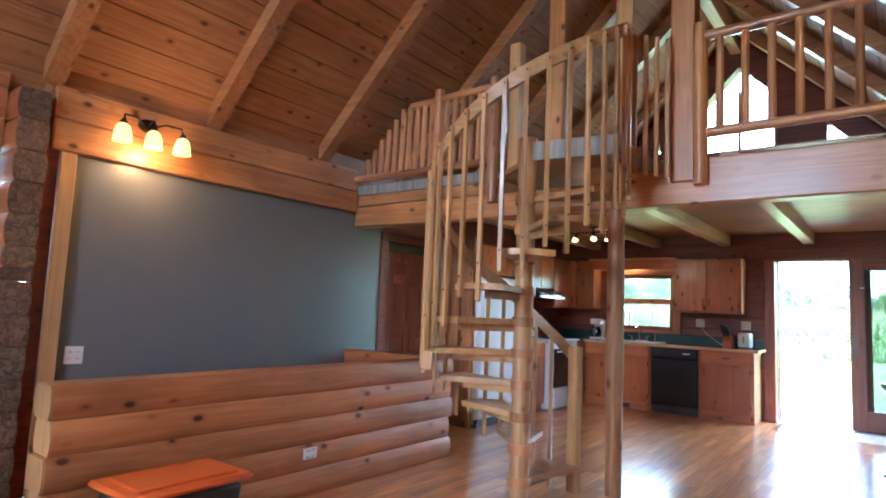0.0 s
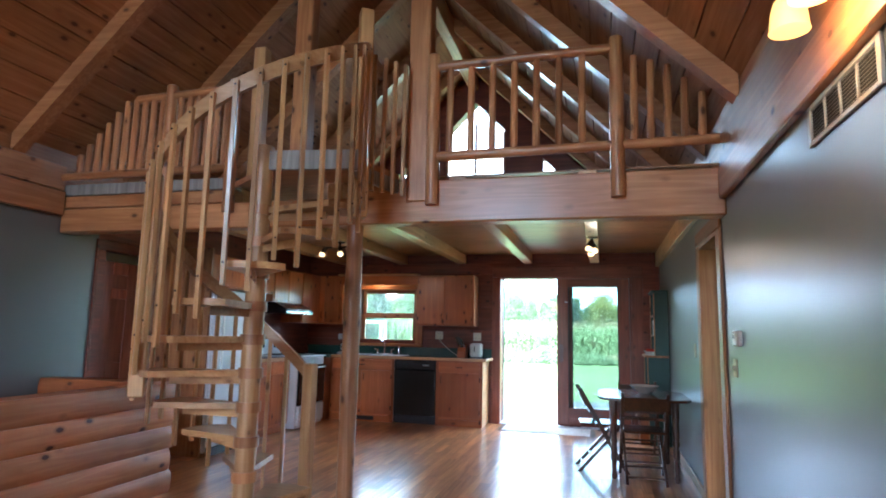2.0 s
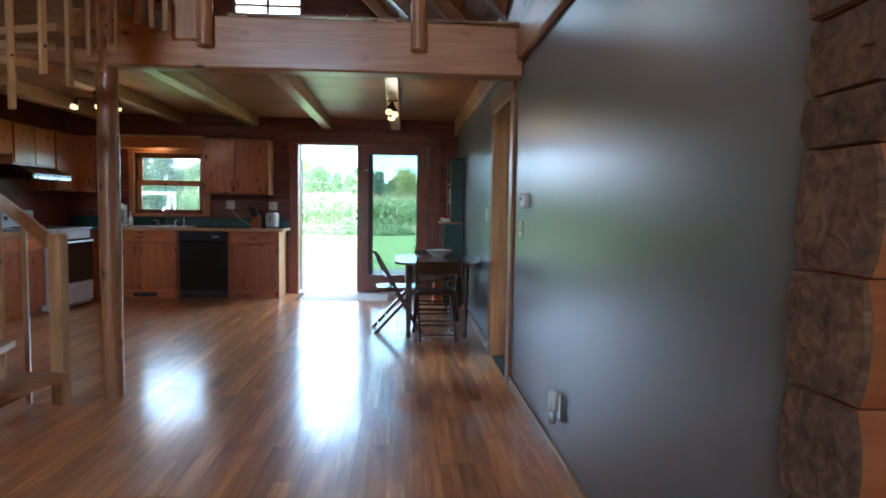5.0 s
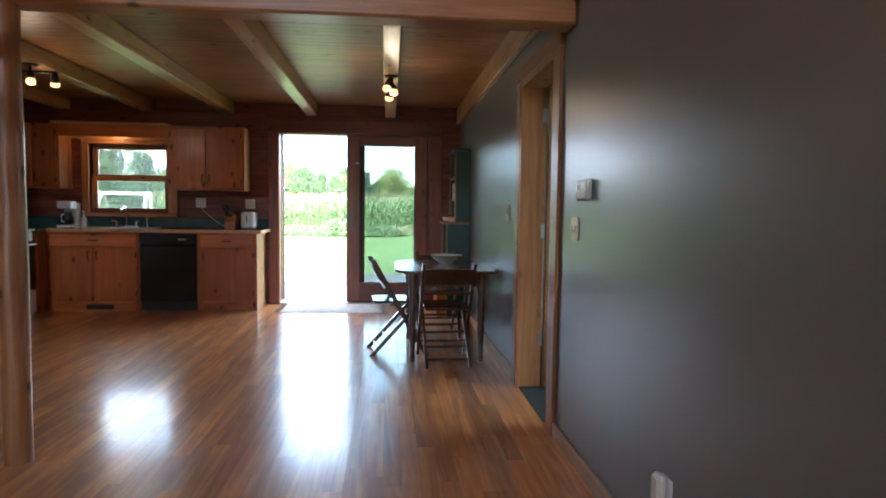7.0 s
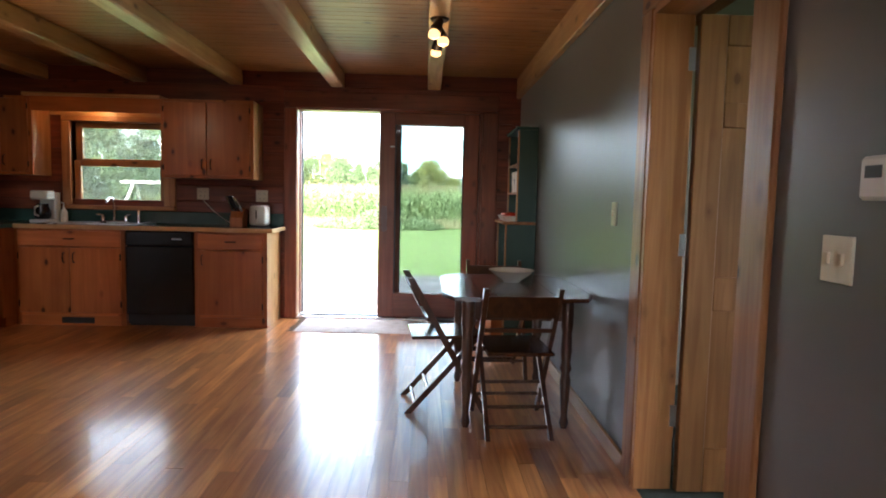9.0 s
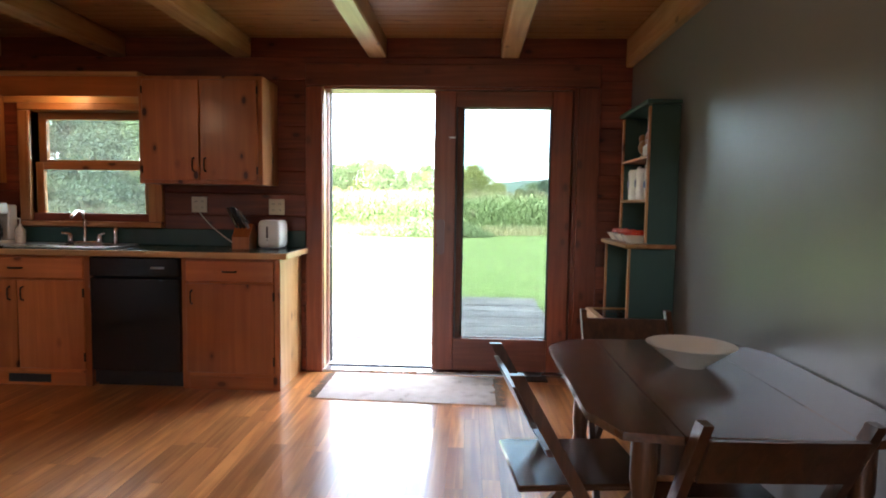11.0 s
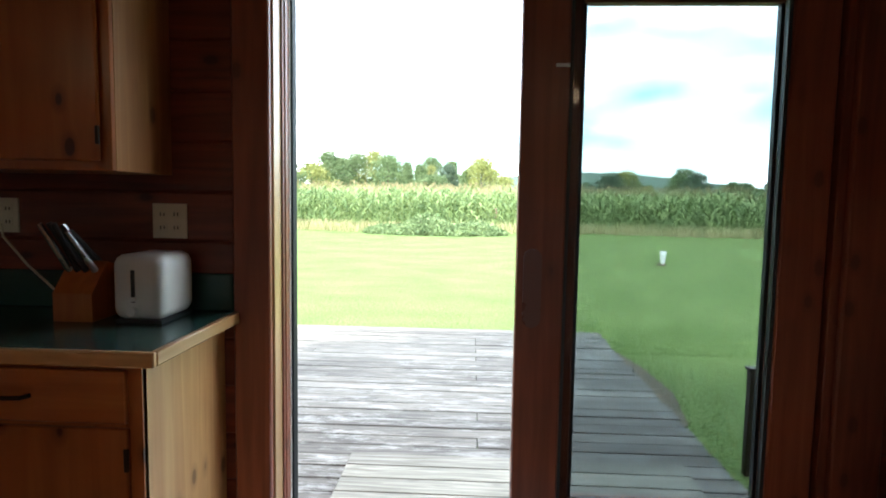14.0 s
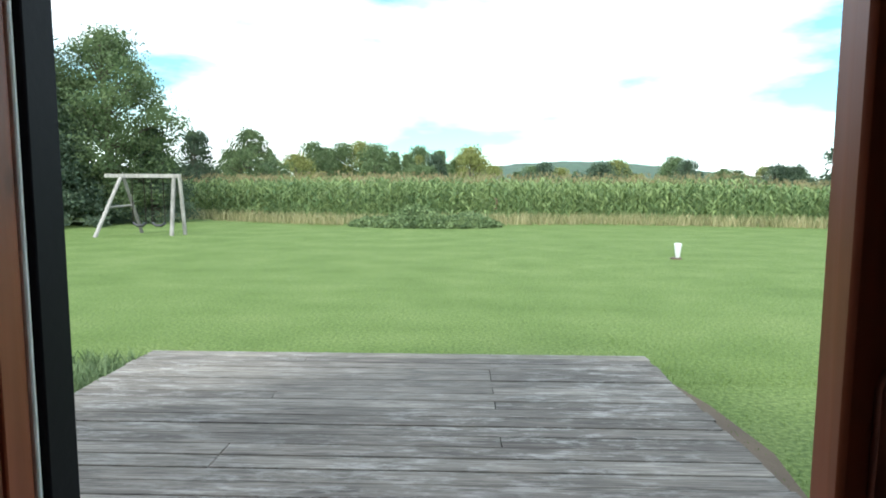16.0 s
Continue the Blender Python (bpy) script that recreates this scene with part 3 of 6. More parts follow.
def stub(name, x_end, x_wall, label):
    """Sawn-off logs of the cross wall in uneven courses, each with a rough, checked cut."""
    s = thing(name, ((x_end + x_wall) / 2, 3.56, 0), label, "log wall", kind="structure")
    r = random.Random(9)
    side = 1 if x_wall > x_end else -1
    for z0, z1 in zip(BEDS, BEDS[1:]):
        z, h = (z0 + z1) / 2, z1 - z0
        e = x_end + r.uniform(-0.012, 0.012)
        y = 3.575 + r.uniform(-0.006, 0.006)
        bm = course(B(), 0, min(e, x_wall), max(e, x_wall), y, z, 0.19, h - 0.003)
        lg = part("log", bm, log_x_dim, s)
        cut = B()
        ring = log_shape(0.186 + r.uniform(-0.004, 0.004), h - 0.006)
        rows = []
        for k, (scale, out) in enumerate(((1.0, 0.0), (0.985, 0.009), (0.7, 0.012), (0.35, 0.010))):
            rows.append([cut.verts.new((e - side * (out + (r.uniform(-0.004, 0.004) if k else 0)), y + a * scale, z + u * scale + (r.uniform(-0.006, 0.006) if k > 1 else 0))) for a, u in ring])
        for p, q in zip(rows, rows[1:]):
            for k in range(len(ring)):
                cut.faces.new((p[k], p[(k + 1) % len(ring)], q[(k + 1) % len(ring)], q[k]))
        cut.faces.new(rows[-1])
        part("sawn_end", cut, log_end, lg, "rough grey-brown sawn log end")
    return s


# Unseen window and area lamp, added to light the room from the south.
sw_ = thing("window_3", (-1.05, YF, 0.98), "unseen wood-framed window added behind the entrance to light the room", "window", kind="structure")
for x0, z0, x1, z1 in ((-1.85, 0.98, -1.77, 1.96), (-0.33, 0.98, -0.25, 1.96), (-1.09, 1.04, -1.01, 1.90), (-1.77, 0.98, -0.33, 1.04), (-1.77, 1.90, -0.33, 1.96)):
    part("window_frame", bx(B(), x0, YF - 0.2, z0, x1, YF + 0.01, z1, 0.004), pine_z, sw_)
sky_data = bpy.data.lights.new("front_fill", "AREA")
sky_data.shape, sky_data.size, sky_data.size_y, sky_data.energy, sky_data.color = "RECTANGLE", 1.4, 0.8, FRONT_FILL, (0.93, 0.97, 1.0)
sky_data.spread = radians(140)
new("front_fill", sky_data).matrix_world = look((-1.05, YF - 0.02, 1.47), (-1.05, 3.0, 0.2))


stub("log_corner_east", 1.525, 1.80, "stacked sawn log ends of a cut-back cross wall")
stub("log_corner_west", -3.60, -3.90, "stacked sawn log ends of a cut-back cross wall")

# closet behind the left door and room behind the bedroom door
solid("wall_closet", bx(B(), XL - 0.30, 6.9, 0, XL - 0.165, 8.0, 2.44), dim_wall, "plain wall closing the space behind the left door", "wall", kind="structure")
# The far wall's opening is unseen, added so sky lights the door leaf.
bm = B()
for b in ((XR + 0.13, 5.2, 0, 4.3, 5.3, 2.44), (XR + 0.13, 9.0, 0, 4.3, 9.1, 2.44), (4.2, 5.3, 0, 4.3, 5.8, 2.44), (4.2, 7.4, 0, 4.3, 9.0, 2.44), (4.2, 5.8, 0, 4.3, 7.4, 0.8), (4.2, 5.8, 2.1, 4.3, 7.4, 2.44), (XR + 0.13, 5.2, 2.44, 4.3, 9.1, 2.5)):
    bx(bm, *b)
solid("wall_bedroom", bm, dim_wall, "dim bedroom walls behind the doorway, with an added unseen opening", "wall", kind="structure")
slab("floor_bedroom", XR, DY0 - 1.5, -0.1, 4.3, 9.1, 0.004, carpet, "dark green bedroom carpet", "floor")

# roof: boards on rafters
def roof_side(name, s):
    bm = B()
    edge = 2.95
    n = int(edge / 0.15)
    for i in range(n + 1):
        u0, u1 = i * 0.15, i * 0.15 + 0.1425
        p = [(RIDGE + s * u0, EAVE + 2.63 - u0), (RIDGE + s * u1, EAVE + 2.63 - u1), (RIDGE + s * u1 + s * 0.015, EAVE + 2.63 - u1 + 0.02), (RIDGE + s * u0 + s * 0.015, EAVE + 2.63 - u0 + 0.02)]
        # Unseen 2 m overhang past the south wall, added to block the sun.
        prism(bm, p, 1, YF - 2.0, YD + 0.5)
    p = [(RIDGE, EAVE + 2.66), (RIDGE + s * 3.2, EAVE + 2.66 - 3.2), (RIDGE + s * 3.2, EAVE + 2.86 - 3.2), (RIDGE, EAVE + 2.86)]
    prism(bm, p, 1, YF - 2.0, YD + 0.5)
    return solid(name, bm, roof_wood, "sloping tongue-and-groove pine board ceiling", "ceiling", kind="structure")


roof_side("ceiling_west", -1)
roof_side("ceiling_east", 1)
for y in (0.2, 1.36, 2.52, 3.68, 4.83, 5.99, 7.15, 8.31, 9.47, 10.63):
    for s in (-1, 1):
        d = 0.17
        p = [(RIDGE + s * 0.05, EAVE + 2.60), (RIDGE + s * 2.62, EAVE + 0.03), (RIDGE + s * 2.62, EAVE + 0.03 - d), (RIDGE + s * 0.05, EAVE + 2.60 - d * 1.3)]
        solid("rafter", prism(B(), p, 1, y - 0.06, y + 0.06), pine_x, "squared pine rafter under the board ceiling", "rafter", "roof rafters", "structure")
solid("ridge_beam", bx(B(), RIDGE - 0.07, YF, 4.98, RIDGE + 0.07, YD, 5.28, 0.01), pine_y, "long pine ridge beam", "beam", kind="structure")
# loft: bead board deck, joists, front beam
def bead_ceiling():
    bm = B()
    y = LOFT + 0.17
    while y < YD + 0.02:
        bx(bm, XL, y, 2.42, XR, y + 0.082, 2.432)
        bx(bm, XL, y + 0.082, 2.426, XR, y + 0.09, 2.432)
        y += 0.09
    return bm
solid("ceiling_loft", bead_ceiling(), bead_wood, "varnished bead board ceiling under the loft", "ceiling", kind="structure")
slab("floor_loft", XL, LOFT + 0.62, 2.434, XR, YD, 2.46, pine_x, "pine board loft floor", "floor")
for x in (0.72, -0.22, -1.2, -2.12, -3.05):
    solid("joist", bx(B(), x - 0.065, LOFT + 0.15, 2.28, x + 0.065, YD, 2.419, 0.01), pale_y, "squared pale pine joist under the loft", "beam", "loft joists", "structure")
solid("loft_beam_east", bx(B(), -0.98, LOFT, 2.045, XR, LOFT + 0.145, 2.36, 0.012), pine_x, "heavy knotty pine beam along the loft edge", "beam", kind="structure")
solid("loft_beam_west", bx(B(), XL, LOFT, 2.045, -0.985, LOFT + 0.145, 2.25, 0.012), pine_x, "heavy knotty pine beam along the loft edge", "beam", kind="structure")
solid("loft_beam_west_top", bx(B(), XL, LOFT + 0.004, 2.254, -2.0, LOFT + 0.14, 2.36, 0.008), pine_x, "stacked pine board above the loft beam", "beam", kind="structure")
# Paler and greyer than the pine beams under it.
solid("loft_nosing", bx(B(), XL, LOFT + 0.004, 2.364, -2.0, LOFT + 0.12, 2.46, 0.006), grey_timber, "pale grey board along the loft edge", "board", kind="structure")

# ---- sliding door ----
door = thing("door_1", (0.3, YD, 0), "wooden sliding patio door standing half open", "door", kind="structure")
JY0, JY1 = YD - 0.03, YD + 0.19
part("casing", bx(B(), -0.735, JY0, 0, -0.612, YD - 0.002, 2.075, 0.006), door_red_z, door)
part("casing", bx(B(), 1.205, JY0, 0, 1.36, YD - 0.002, 2.075, 0.006), door_red_z, door)
part("casing", bx(B(), -0.735, JY0, 2.078, 1.36, YD - 0.002, 2.235, 0.006), door_red_x, door)
part("jamb", bx(B(), -0.64, YD - 0.001, 0.0, -0.606, JY1, 2.09, 0.003), pale_z, door)
part("jamb", bx(B(), 1.18, YD - 0.001, 0.0, 1.215, JY1, 2.09, 0.003), door_red_z, door)
part("jamb", bx(B(), -0.606, YD - 0.001, 2.062, 1.18, JY1, 2.09), door_red_x, door)
for y, w, p, m in ((0.072, 0.02, 0.006, red_y), (0.092, 0.038, 0.010, door_red_z), (0.130, 0.007, 0.014, white_plastic), (0.140, 0.05, 0.02, rubber)):
    part("track", bx(B(), -0.6055, YD + y, 0.03, -0.606 + p, YD + y + w, 2.06, 0.002), m, door)
part("threshold", bx(B(), -0.64, YD - 0.02, -0.03, 1.21, JY1 + 0.03, 0.018, 0.006), steel, door)
part("sill_track", bx(B(), -0.588, YD + 0.095, 0.018, 1.18, YD + 0.105, 0.03), black_matt, door)


def leaf(name, x0, x1, y0, sx0, sx1, label):
    """A glazed leaf: two stiles, two rails, one pane."""
    z0, z1, p0, p1 = 0.022, 2.06, 0.262, 1.945
    lf = part(name, bx(B(), x0, y0, z0, sx0, y0 + 0.045, z1, 0.005), door_red_z, door, label)
    part("stile", bx(B(), sx1, y0, z0, x1, y0 + 0.045, z1, 0.005), door_red_z, lf)
    part("bottom_rail", bx(B(), sx0, y0 + 0.001, z0, sx1, y0 + 0.044, p0, 0.004), door_red_x, lf)
    part("top_rail", bx(B(), sx0, y0 + 0.001, p1, sx1, y0 + 0.044, z1, 0.004), door_red_x, lf)
    for b in ((sx0, p0, sx0 + 0.012, p1), (sx1 - 0.012, p0, sx1, p1)):
        part("glazing_bead", bx(B(), b[0], y0 + 0.012, b[1], b[2], y0 + 0.036, b[3]), black_matt, lf)
    part("pane", bx(B(), sx0, y0 + 0.02, p0, sx1, y0 + 0.025, p1), door_glass, lf).visible_shadow = False
    return lf


slider = leaf("sliding_leaf", 0.19, 1.175, YD + 0.022, 0.345, 1.03, "pine sliding leaf with a tall glass pane")
leaf("fixed_leaf", 0.27, 1.179, YD + 0.095, 0.395, 1.04, "pine fixed leaf with a tall glass pane")
plate_edge = [(0.243 + 0.030 * math.cos(a) , 1.01 + (0.10 if math.sin(a) > 0 else -0.10) + 0.030 * math.sin(a)) for a in [2 * math.pi * (k + 0.5) / 24 for k in range(24)]]
hp = part("handle_plate", prism(B(), plate_edge, 1, YD + 0.012, YD + 0.0215), handle_bronze, slider, "rounded brown handle plate")
part("handle", sweep(B(), [(0.232, YD + 0.013, 1.10), (0.240, YD - 0.018, 1.105), (0.262, YD - 0.030, 1.085), (0.268, YD - 0.032, 1.01), (0.262, YD - 0.030, 0.935), (0.240, YD - 0.018, 0.915), (0.232, YD + 0.013, 0.92)], 0.009, 10), handle_bronze, hp)
part("thumb_latch", bx(B(), 0.226, YD - 0.004, 1.0, 0.262, YD + 0.0115, 1.012, 0.003), handle_bronze, hp)
part("sticker", bx(B(), 0.300, YD + 0.0195, 1.722, 0.344, YD + 0.0216, 1.733), white_plastic, slider, "small white paper strip")

# ---- kitchen window ----
win = thing("window_1", (-2.4, YD, 1.1), "pine double-hung kitchen window over the sink", "window", kind="structure")
for nm, b, m in (("casing", (-2.87, 1.088, -2.79, 1.89), pine_z), ("casing", (-1.90, 1.088, -1.79, 1.89), pine_z), ("casing", (-2.87, 1.893, -1.79, 1.945), pine_x), ("window_sill", (-2.87, 1.045, -1.79, 1.085), pine_x)):
    part(nm, bx(B(), b[0], YD - 0.03 - (0.02 if nm == "window_sill" else 0), b[1], b[2], YD + 0.15, b[3], 0.005), m, win)
for nm, z0, z1, y in (("lower_sash", 1.085, 1.52, YD + 0.04), ("upper_sash", 1.485, 1.892, YD + 0.08)):
    sash = part(nm, bx(B(), -2.79, y, z0, -2.73, y + 0.035, z1, 0.003), pine_z, win)
    part("stile", bx(B(), -1.96, y, z0, -1.90, y + 0.035, z1, 0.003), pine_z, sash)
    part("rail", bx(B(), -2.73, y, z0, -1.96, y + 0.035, z0 + 0.055, 0.003), pine_x, sash)
    part("rail", bx(B(), -2.73, y, z1 - 0.055, -1.96, y + 0.035, z1, 0.003), pine_x, sash)
    part("pane", bx(B(), -2.73, y + 0.015, z0 + 0.055, -1.96, y + 0.019, z1 - 0.055), clear_glass, sash).visible_shadow = False
# Added grey sheet: puts a haze over the trees behind the window.
part("haze_sheet", bx(B(), -2.79, YD + 0.135, 1.088, -1.90, YD + 0.136, 1.89), haze_mat, win, "thin grey sheet added to haze the view")

# ---- inner doors ----
def door_leaf(parent, axis_x, x0, y0, w, h, t=0.038, timber=None):
    """A six-panel leaf standing along x (axis_x) or along y."""
    timber = timber or door_wood
    def q(a0, z0, a1, z1, d0, d1, bev=0.004):
        if axis_x:
            return bx(B(), x0 + a0, y0 + d0, z0, x0 + a1, y0 + d1, z1, bev)
        return bx(B(), x0 + d0, y0 + a0, z0, x0 + d1, y0 + a1, z1, bev)
    lf = part("door_leaf", q(0.0, 0.012, w, h, 0.008, t - 0.008), timber, parent)
    for a0, a1 in ((0, 0.11), (w / 2 - 0.05, w / 2 + 0.05), (w - 0.11, w)):
        part("stile", q(a0, 0.012, a1, h, 0, t), timber, lf)
    for z0, z1 in ((0.012, 0.2), (0.78, 0.92), (1.52, 1.62), (h - 0.12, h)):
        for a0, a1 in ((0.11, w / 2 - 0.05), (w / 2 + 0.05, w - 0.11)):
            part("rail", q(a0, z0, a1, z1, 0.001, t - 0.001), timber, lf)
    return lf


d2 = thing("door_2", (XR, 7.15, 0), "pine panelled bedroom door standing open in a knotty pine casing", "door", kind="structure")
part("casing", bx(B(), XR - 0.022, DY0 - 0.115, 0, XR, DY0 + 0.0, 2.0, 0.005), pine_z, d2)
part("casing", bx(B(), XR - 0.022, DY1 - 0.0, 0, XR, DY1 + 0.115, 2.0, 0.005), pine_z, d2)
part("casing", bx(B(), XR - 0.022, DY0 - 0.115, 2.003, XR, DY1 + 0.115, 2.11, 0.005), pine_y, d2)
part("jamb", bx(B(), XR - 0.018, DY0, 0, XR + 0.145, DY0 + 0.03, 1.99, 0.003), pine_z, d2)
part("jamb", bx(B(), XR - 0.018, DY1 - 0.03, 0, XR + 0.145, DY1, 1.99, 0.003), pine_z, d2)
part("jamb", bx(B(), XR - 0.018, DY0 + 0.03, 1.97, XR + 0.145, DY1 - 0.03, 2.0), pine_y, d2)
lf2 = door_leaf(d2, True, XR + 0.15, DY1 - 0.075, 0.74, 1.96)
for z in (0.28, 1.0, 1.75):
    part("hinge", bx(B(), XR + 0.125, DY1 - 0.036, z, XR + 0.150, DY1 - 0.0285, z + 0.09), steel, lf2)
d3 = thing("door_3", (XL, 7.28, 0), "brown pine panelled door in a dark red frame", "door", kind="structure")
door_leaf(d3, False, XL - 0.06, 6.98, 0.70, 1.87, 0.06, door_red_z)
part("casing", bx(B(), XL - 0.02, 6.883, 0, XL + 0.015, 6.975, 1.96, 0.004), red_y, d3)
part("casing", bx(B(), XL - 0.02, 7.683, 0, XL + 0.012, 7.695, 1.96, 0.004), red_y, d3)
part("header", bx(B(), XL - 0.10, 6.883, 1.963, XL + 0.012, 7.695, 2.058, 0.004), red_y, d3)
part("door_knob", turned(B(), [(0.01, 0), (0.028, 0.01), (0.03, 0.03), (0.015, 0.045)], (XL + 0.02, 7.62, 0.92)), brass, d3)


# ---- spiral stair, posts and railings ----
PX, PY, SR, RISE = -1.30, 5.74, 0.62, 0.2035


def around(deg, r, z=0.0):
    a = radians(deg)
    return (PX + r * math.cos(a), PY + r * math.sin(a), z)


stair = thing("spiral_staircase", (PX, PY, 0), "pale pine spiral staircase with winding handrail and square balusters", "staircase")
part("centre_pole", rod(B(), (PX, PY, 0), (PX, PY, 2.44), 0.062, n=20), pale_z, stair)
for k in range(1, 11):
    mid, z = 30 * k + 60, RISE * k
    bm = B()
    edge = [around(mid - 19, 0.055)[:2], around(mid - 17, SR * 0.93)[:2], around(mid - 6, SR)[:2], around(mid + 6, SR)[:2], around(mid + 17, SR * 0.93)[:2], around(mid + 19, 0.055)[:2]]
    prism(bm, edge, 2, z - 0.036, z)
    part("tread", bm, pale_x, stair)
    part("collar", rod(B(), (PX, PY, z - 0.05), (PX, PY, z + 0.012), 0.075, n=18), pine_z, stair)
    part("bracket", prism(B(), [around(mid - 3, 0.05)[:2], around(mid - 1.2, 0.46)[:2], around(mid + 1.2, 0.46)[:2], around(mid + 3, 0.05)[:2]], 2, z - 0.085, z - 0.037), pale_x, stair)


def rail_z(deg):
    return RISE * (deg - 60) / 30 + 1.0 - 0.15 * max(0.0, (135 - deg) / 50) + 0.09 * max(0.0, math.sin(radians((deg - 150) * 180 / 260))) * (150 < deg)


def ribbon(bm, d0, d1, r0, r1, z_of, h, n):
    rings = []
    for i in range(n + 1):
        d = d0 + (d1 - d0) * i / n
        z = z_of(d)
        rings.append([bm.verts.new(around(d, r, z + u)) for r, u in ((r0, 0), (r1, 0), (r1, h), (r0, h))])
    for a, b in zip(rings, rings[1:]):
        for k in range(4):
            bm.faces.new((a[k], a[(k + 1) % 4], b[(k + 1) % 4], b[k]))
    bm.faces.new(rings[0][::-1])
    bm.faces.new(rings[-1])
    return bm


part("handrail", ribbon(B(), 82, 388, SR - 0.012, SR + 0.022, lambda d: rail_z(d) - 0.09, 0.095, 60), pale_x, stair)
for i in range(26):
    d = 100 + i * 11.0
    zt = rail_z(d)
    x, y, _ = around(d, SR + 0.034)
    zb = zt - 1.0 - (0.14 if i % 2 else 0.24)
    bm = B()
    bx(bm, -0.013, -0.013, zb, 0.013, 0.013, zt - 0.012, 0.003)
    bmesh.ops.transform(bm, matrix=Matrix.Translation((x, y, 0)) @ Matrix.Rotation(radians(d), 4, "Z"), verts=bm.verts)
    stick = part("baluster", bm, pale_z, stair)
    for z in (zt - 0.045, zt - 1.02):
        p, q = around(d, SR + 0.046, z), around(d, SR + 0.053, z)
        part("bolt", rod(B(), p, q, 0.006, 0.006, 6), iron, stick)
for d, z0, z1, w in ((82, 0.0, 1.03, 0.04), (212, 0.86, 2.20, 0.045), (392, 2.02, 3.50, 0.048)):
    x, y, _ = around(d, SR + 0.01)
    bm = bx(B(), -w, -w, z0, w, w, z1, 0.008)
    bmesh.ops.transform(bm, matrix=Matrix.Translation((x, y, 0)) @ Matrix.Rotation(radians(d), 4, "Z"), verts=bm.verts)
    part("newel_post", bm, pale_z, stair)
tx, ty, _ = around(392, SR + 0.01)
for i in range(1, 5):
    u = i / 5
    bx_, by_ = tx + (-0.50 - tx) * u, ty + (LOFT - 0.05 - ty) * u
    part("baluster", bx(B(), bx_ - 0.014, by_ - 0.014, 2.22, bx_ + 0.014, by_ + 0.014, 3.20, 0.003), pale_z, stair)
part("landing_rail", prism(B(), [(tx - 0.02, 3.14), (tx + 0.02, 3.14), (tx + 0.02, 3.23), (tx - 0.02, 3.23)], 1, ty, LOFT - 0.03), pale_y, stair)
land = [around(8, 0.05)[:2], around(8, SR)[:2], around(28, SR + 0.02)[:2], (-0.62, LOFT - 0.003), (-2.0, LOFT - 0.003), around(112, 0.3)[:2]]
part("landing", prism(B(), land, 2, 2.37, 2.41), pine_x, stair)
# Edge boards of the landing, in the same pale grey as the loft edge.
edge_in, edge_out = around(8, 0.03), around(8, SR + 0.02)
part("landing_board", prism(B(), [edge_in[:2], edge_out[:2], (edge_out[0] + 0.005, edge_out[1] - 0.035), (edge_in[0] + 0.005, edge_in[1] - 0.035)], 2, 2.28, 2.405), grey_timber, stair, "pale grey edge board")
part("landing_edge", prism(B(), [around(8, SR)[:2], around(28, SR + 0.02)[:2], (-0.62, LOFT - 0.005), (-0.66, LOFT - 0.005), around(26, SR - 0.02)[:2], around(8, SR - 0.03)[:2]], 2, 2.27, 2.368), grey_timber, stair, "pale grey edge board")


def log_post(name, x, y, z0, z1, r, label, category="post", group="", kind=""):
    bm = B()
    n = 7
    r_ = random.Random(int(abs(x * 100 + y * 10)))
    prof = [(r * r_.uniform(0.94, 1.05), (z1 - z0) * i / n) for i in range(n + 1)]
    turned(bm, prof, (x, y, z0), 14)
    return solid(name, bm, pine_z, label, category, group, kind)


log_post("support_post", -0.97, 6.50, 0, 2.045, 0.062, "peeled round log post holding up the loft beam", kind="")
king = solid("king_post", bx(B(), -0.565, LOFT - 0.02, 2.20, -0.40, LOFT + 0.13, 4.75, 0.012), pine_z, "tall squared pine post rising from the loft edge", "post")
solid("king_post", bx(B(), -1.62, LOFT + 0.15, 2.433, -1.47, LOFT + 0.28, 4.8, 0.012), pine_z, "tall squared pine post rising from the loft edge", "post")


def log_railing(name, x0, x1, posts, low, high, balusters, label):
    """Peeled log railing along the loft edge: posts hung on the beam, two rails, round balusters cut to the roof slope."""
    rl = thing(name, ((x0 + x1) / 2, LOFT, 2.2), label, "railing")
    y = LOFT - 0.03
    for x, z0, z1 in posts:
        part("post", turned(B(), [(0.047, 0), (0.05, (z1 - z0) * 0.5), (0.046, z1 - z0 - 0.01), (0.03, z1 - z0)], (x, y, z0), 14), pine_z, rl)
    for (a, za), (b, zb) in low + high:
        part("rail", rod(B(), (a, y + 0.002, za), (b, y + 0.002, zb), 0.036, 0.034, 12), pine_x, rl)
    for x, z0, z1 in balusters:
        part("baluster", rod(B(), (x, y + 0.003, z0), (x + 0.005, y + 0.003, z1), 0.027, 0.024, 9), pine_z, rl)
    return rl


bal = []
x = -0.24
while x < 0.84:
    bal.append((x, 2.52, 3.22))
    x += 0.155
x = 1.03
while x < 1.55:
    bal.append((x, 2.53, min(3.15 - (x - 1.03) * 0.4, roof_z(x) - 0.02)))
    x += 0.105
log_railing("loft_railing", -0.37, XR, [(-0.36, 2.17, 3.30), (0.92, 2.18, 3.30)], [((-0.36, 2.52), (1.56, 2.54))], [((-0.36, 3.20), (0.92, 3.22))], bal, "peeled log loft railing with round balusters")
bal = []
x = -3.50
while x < -2.05:
    bal.append((x, 2.52, min(3.16, roof_z(x) - 0.22)))
    x += 0.088
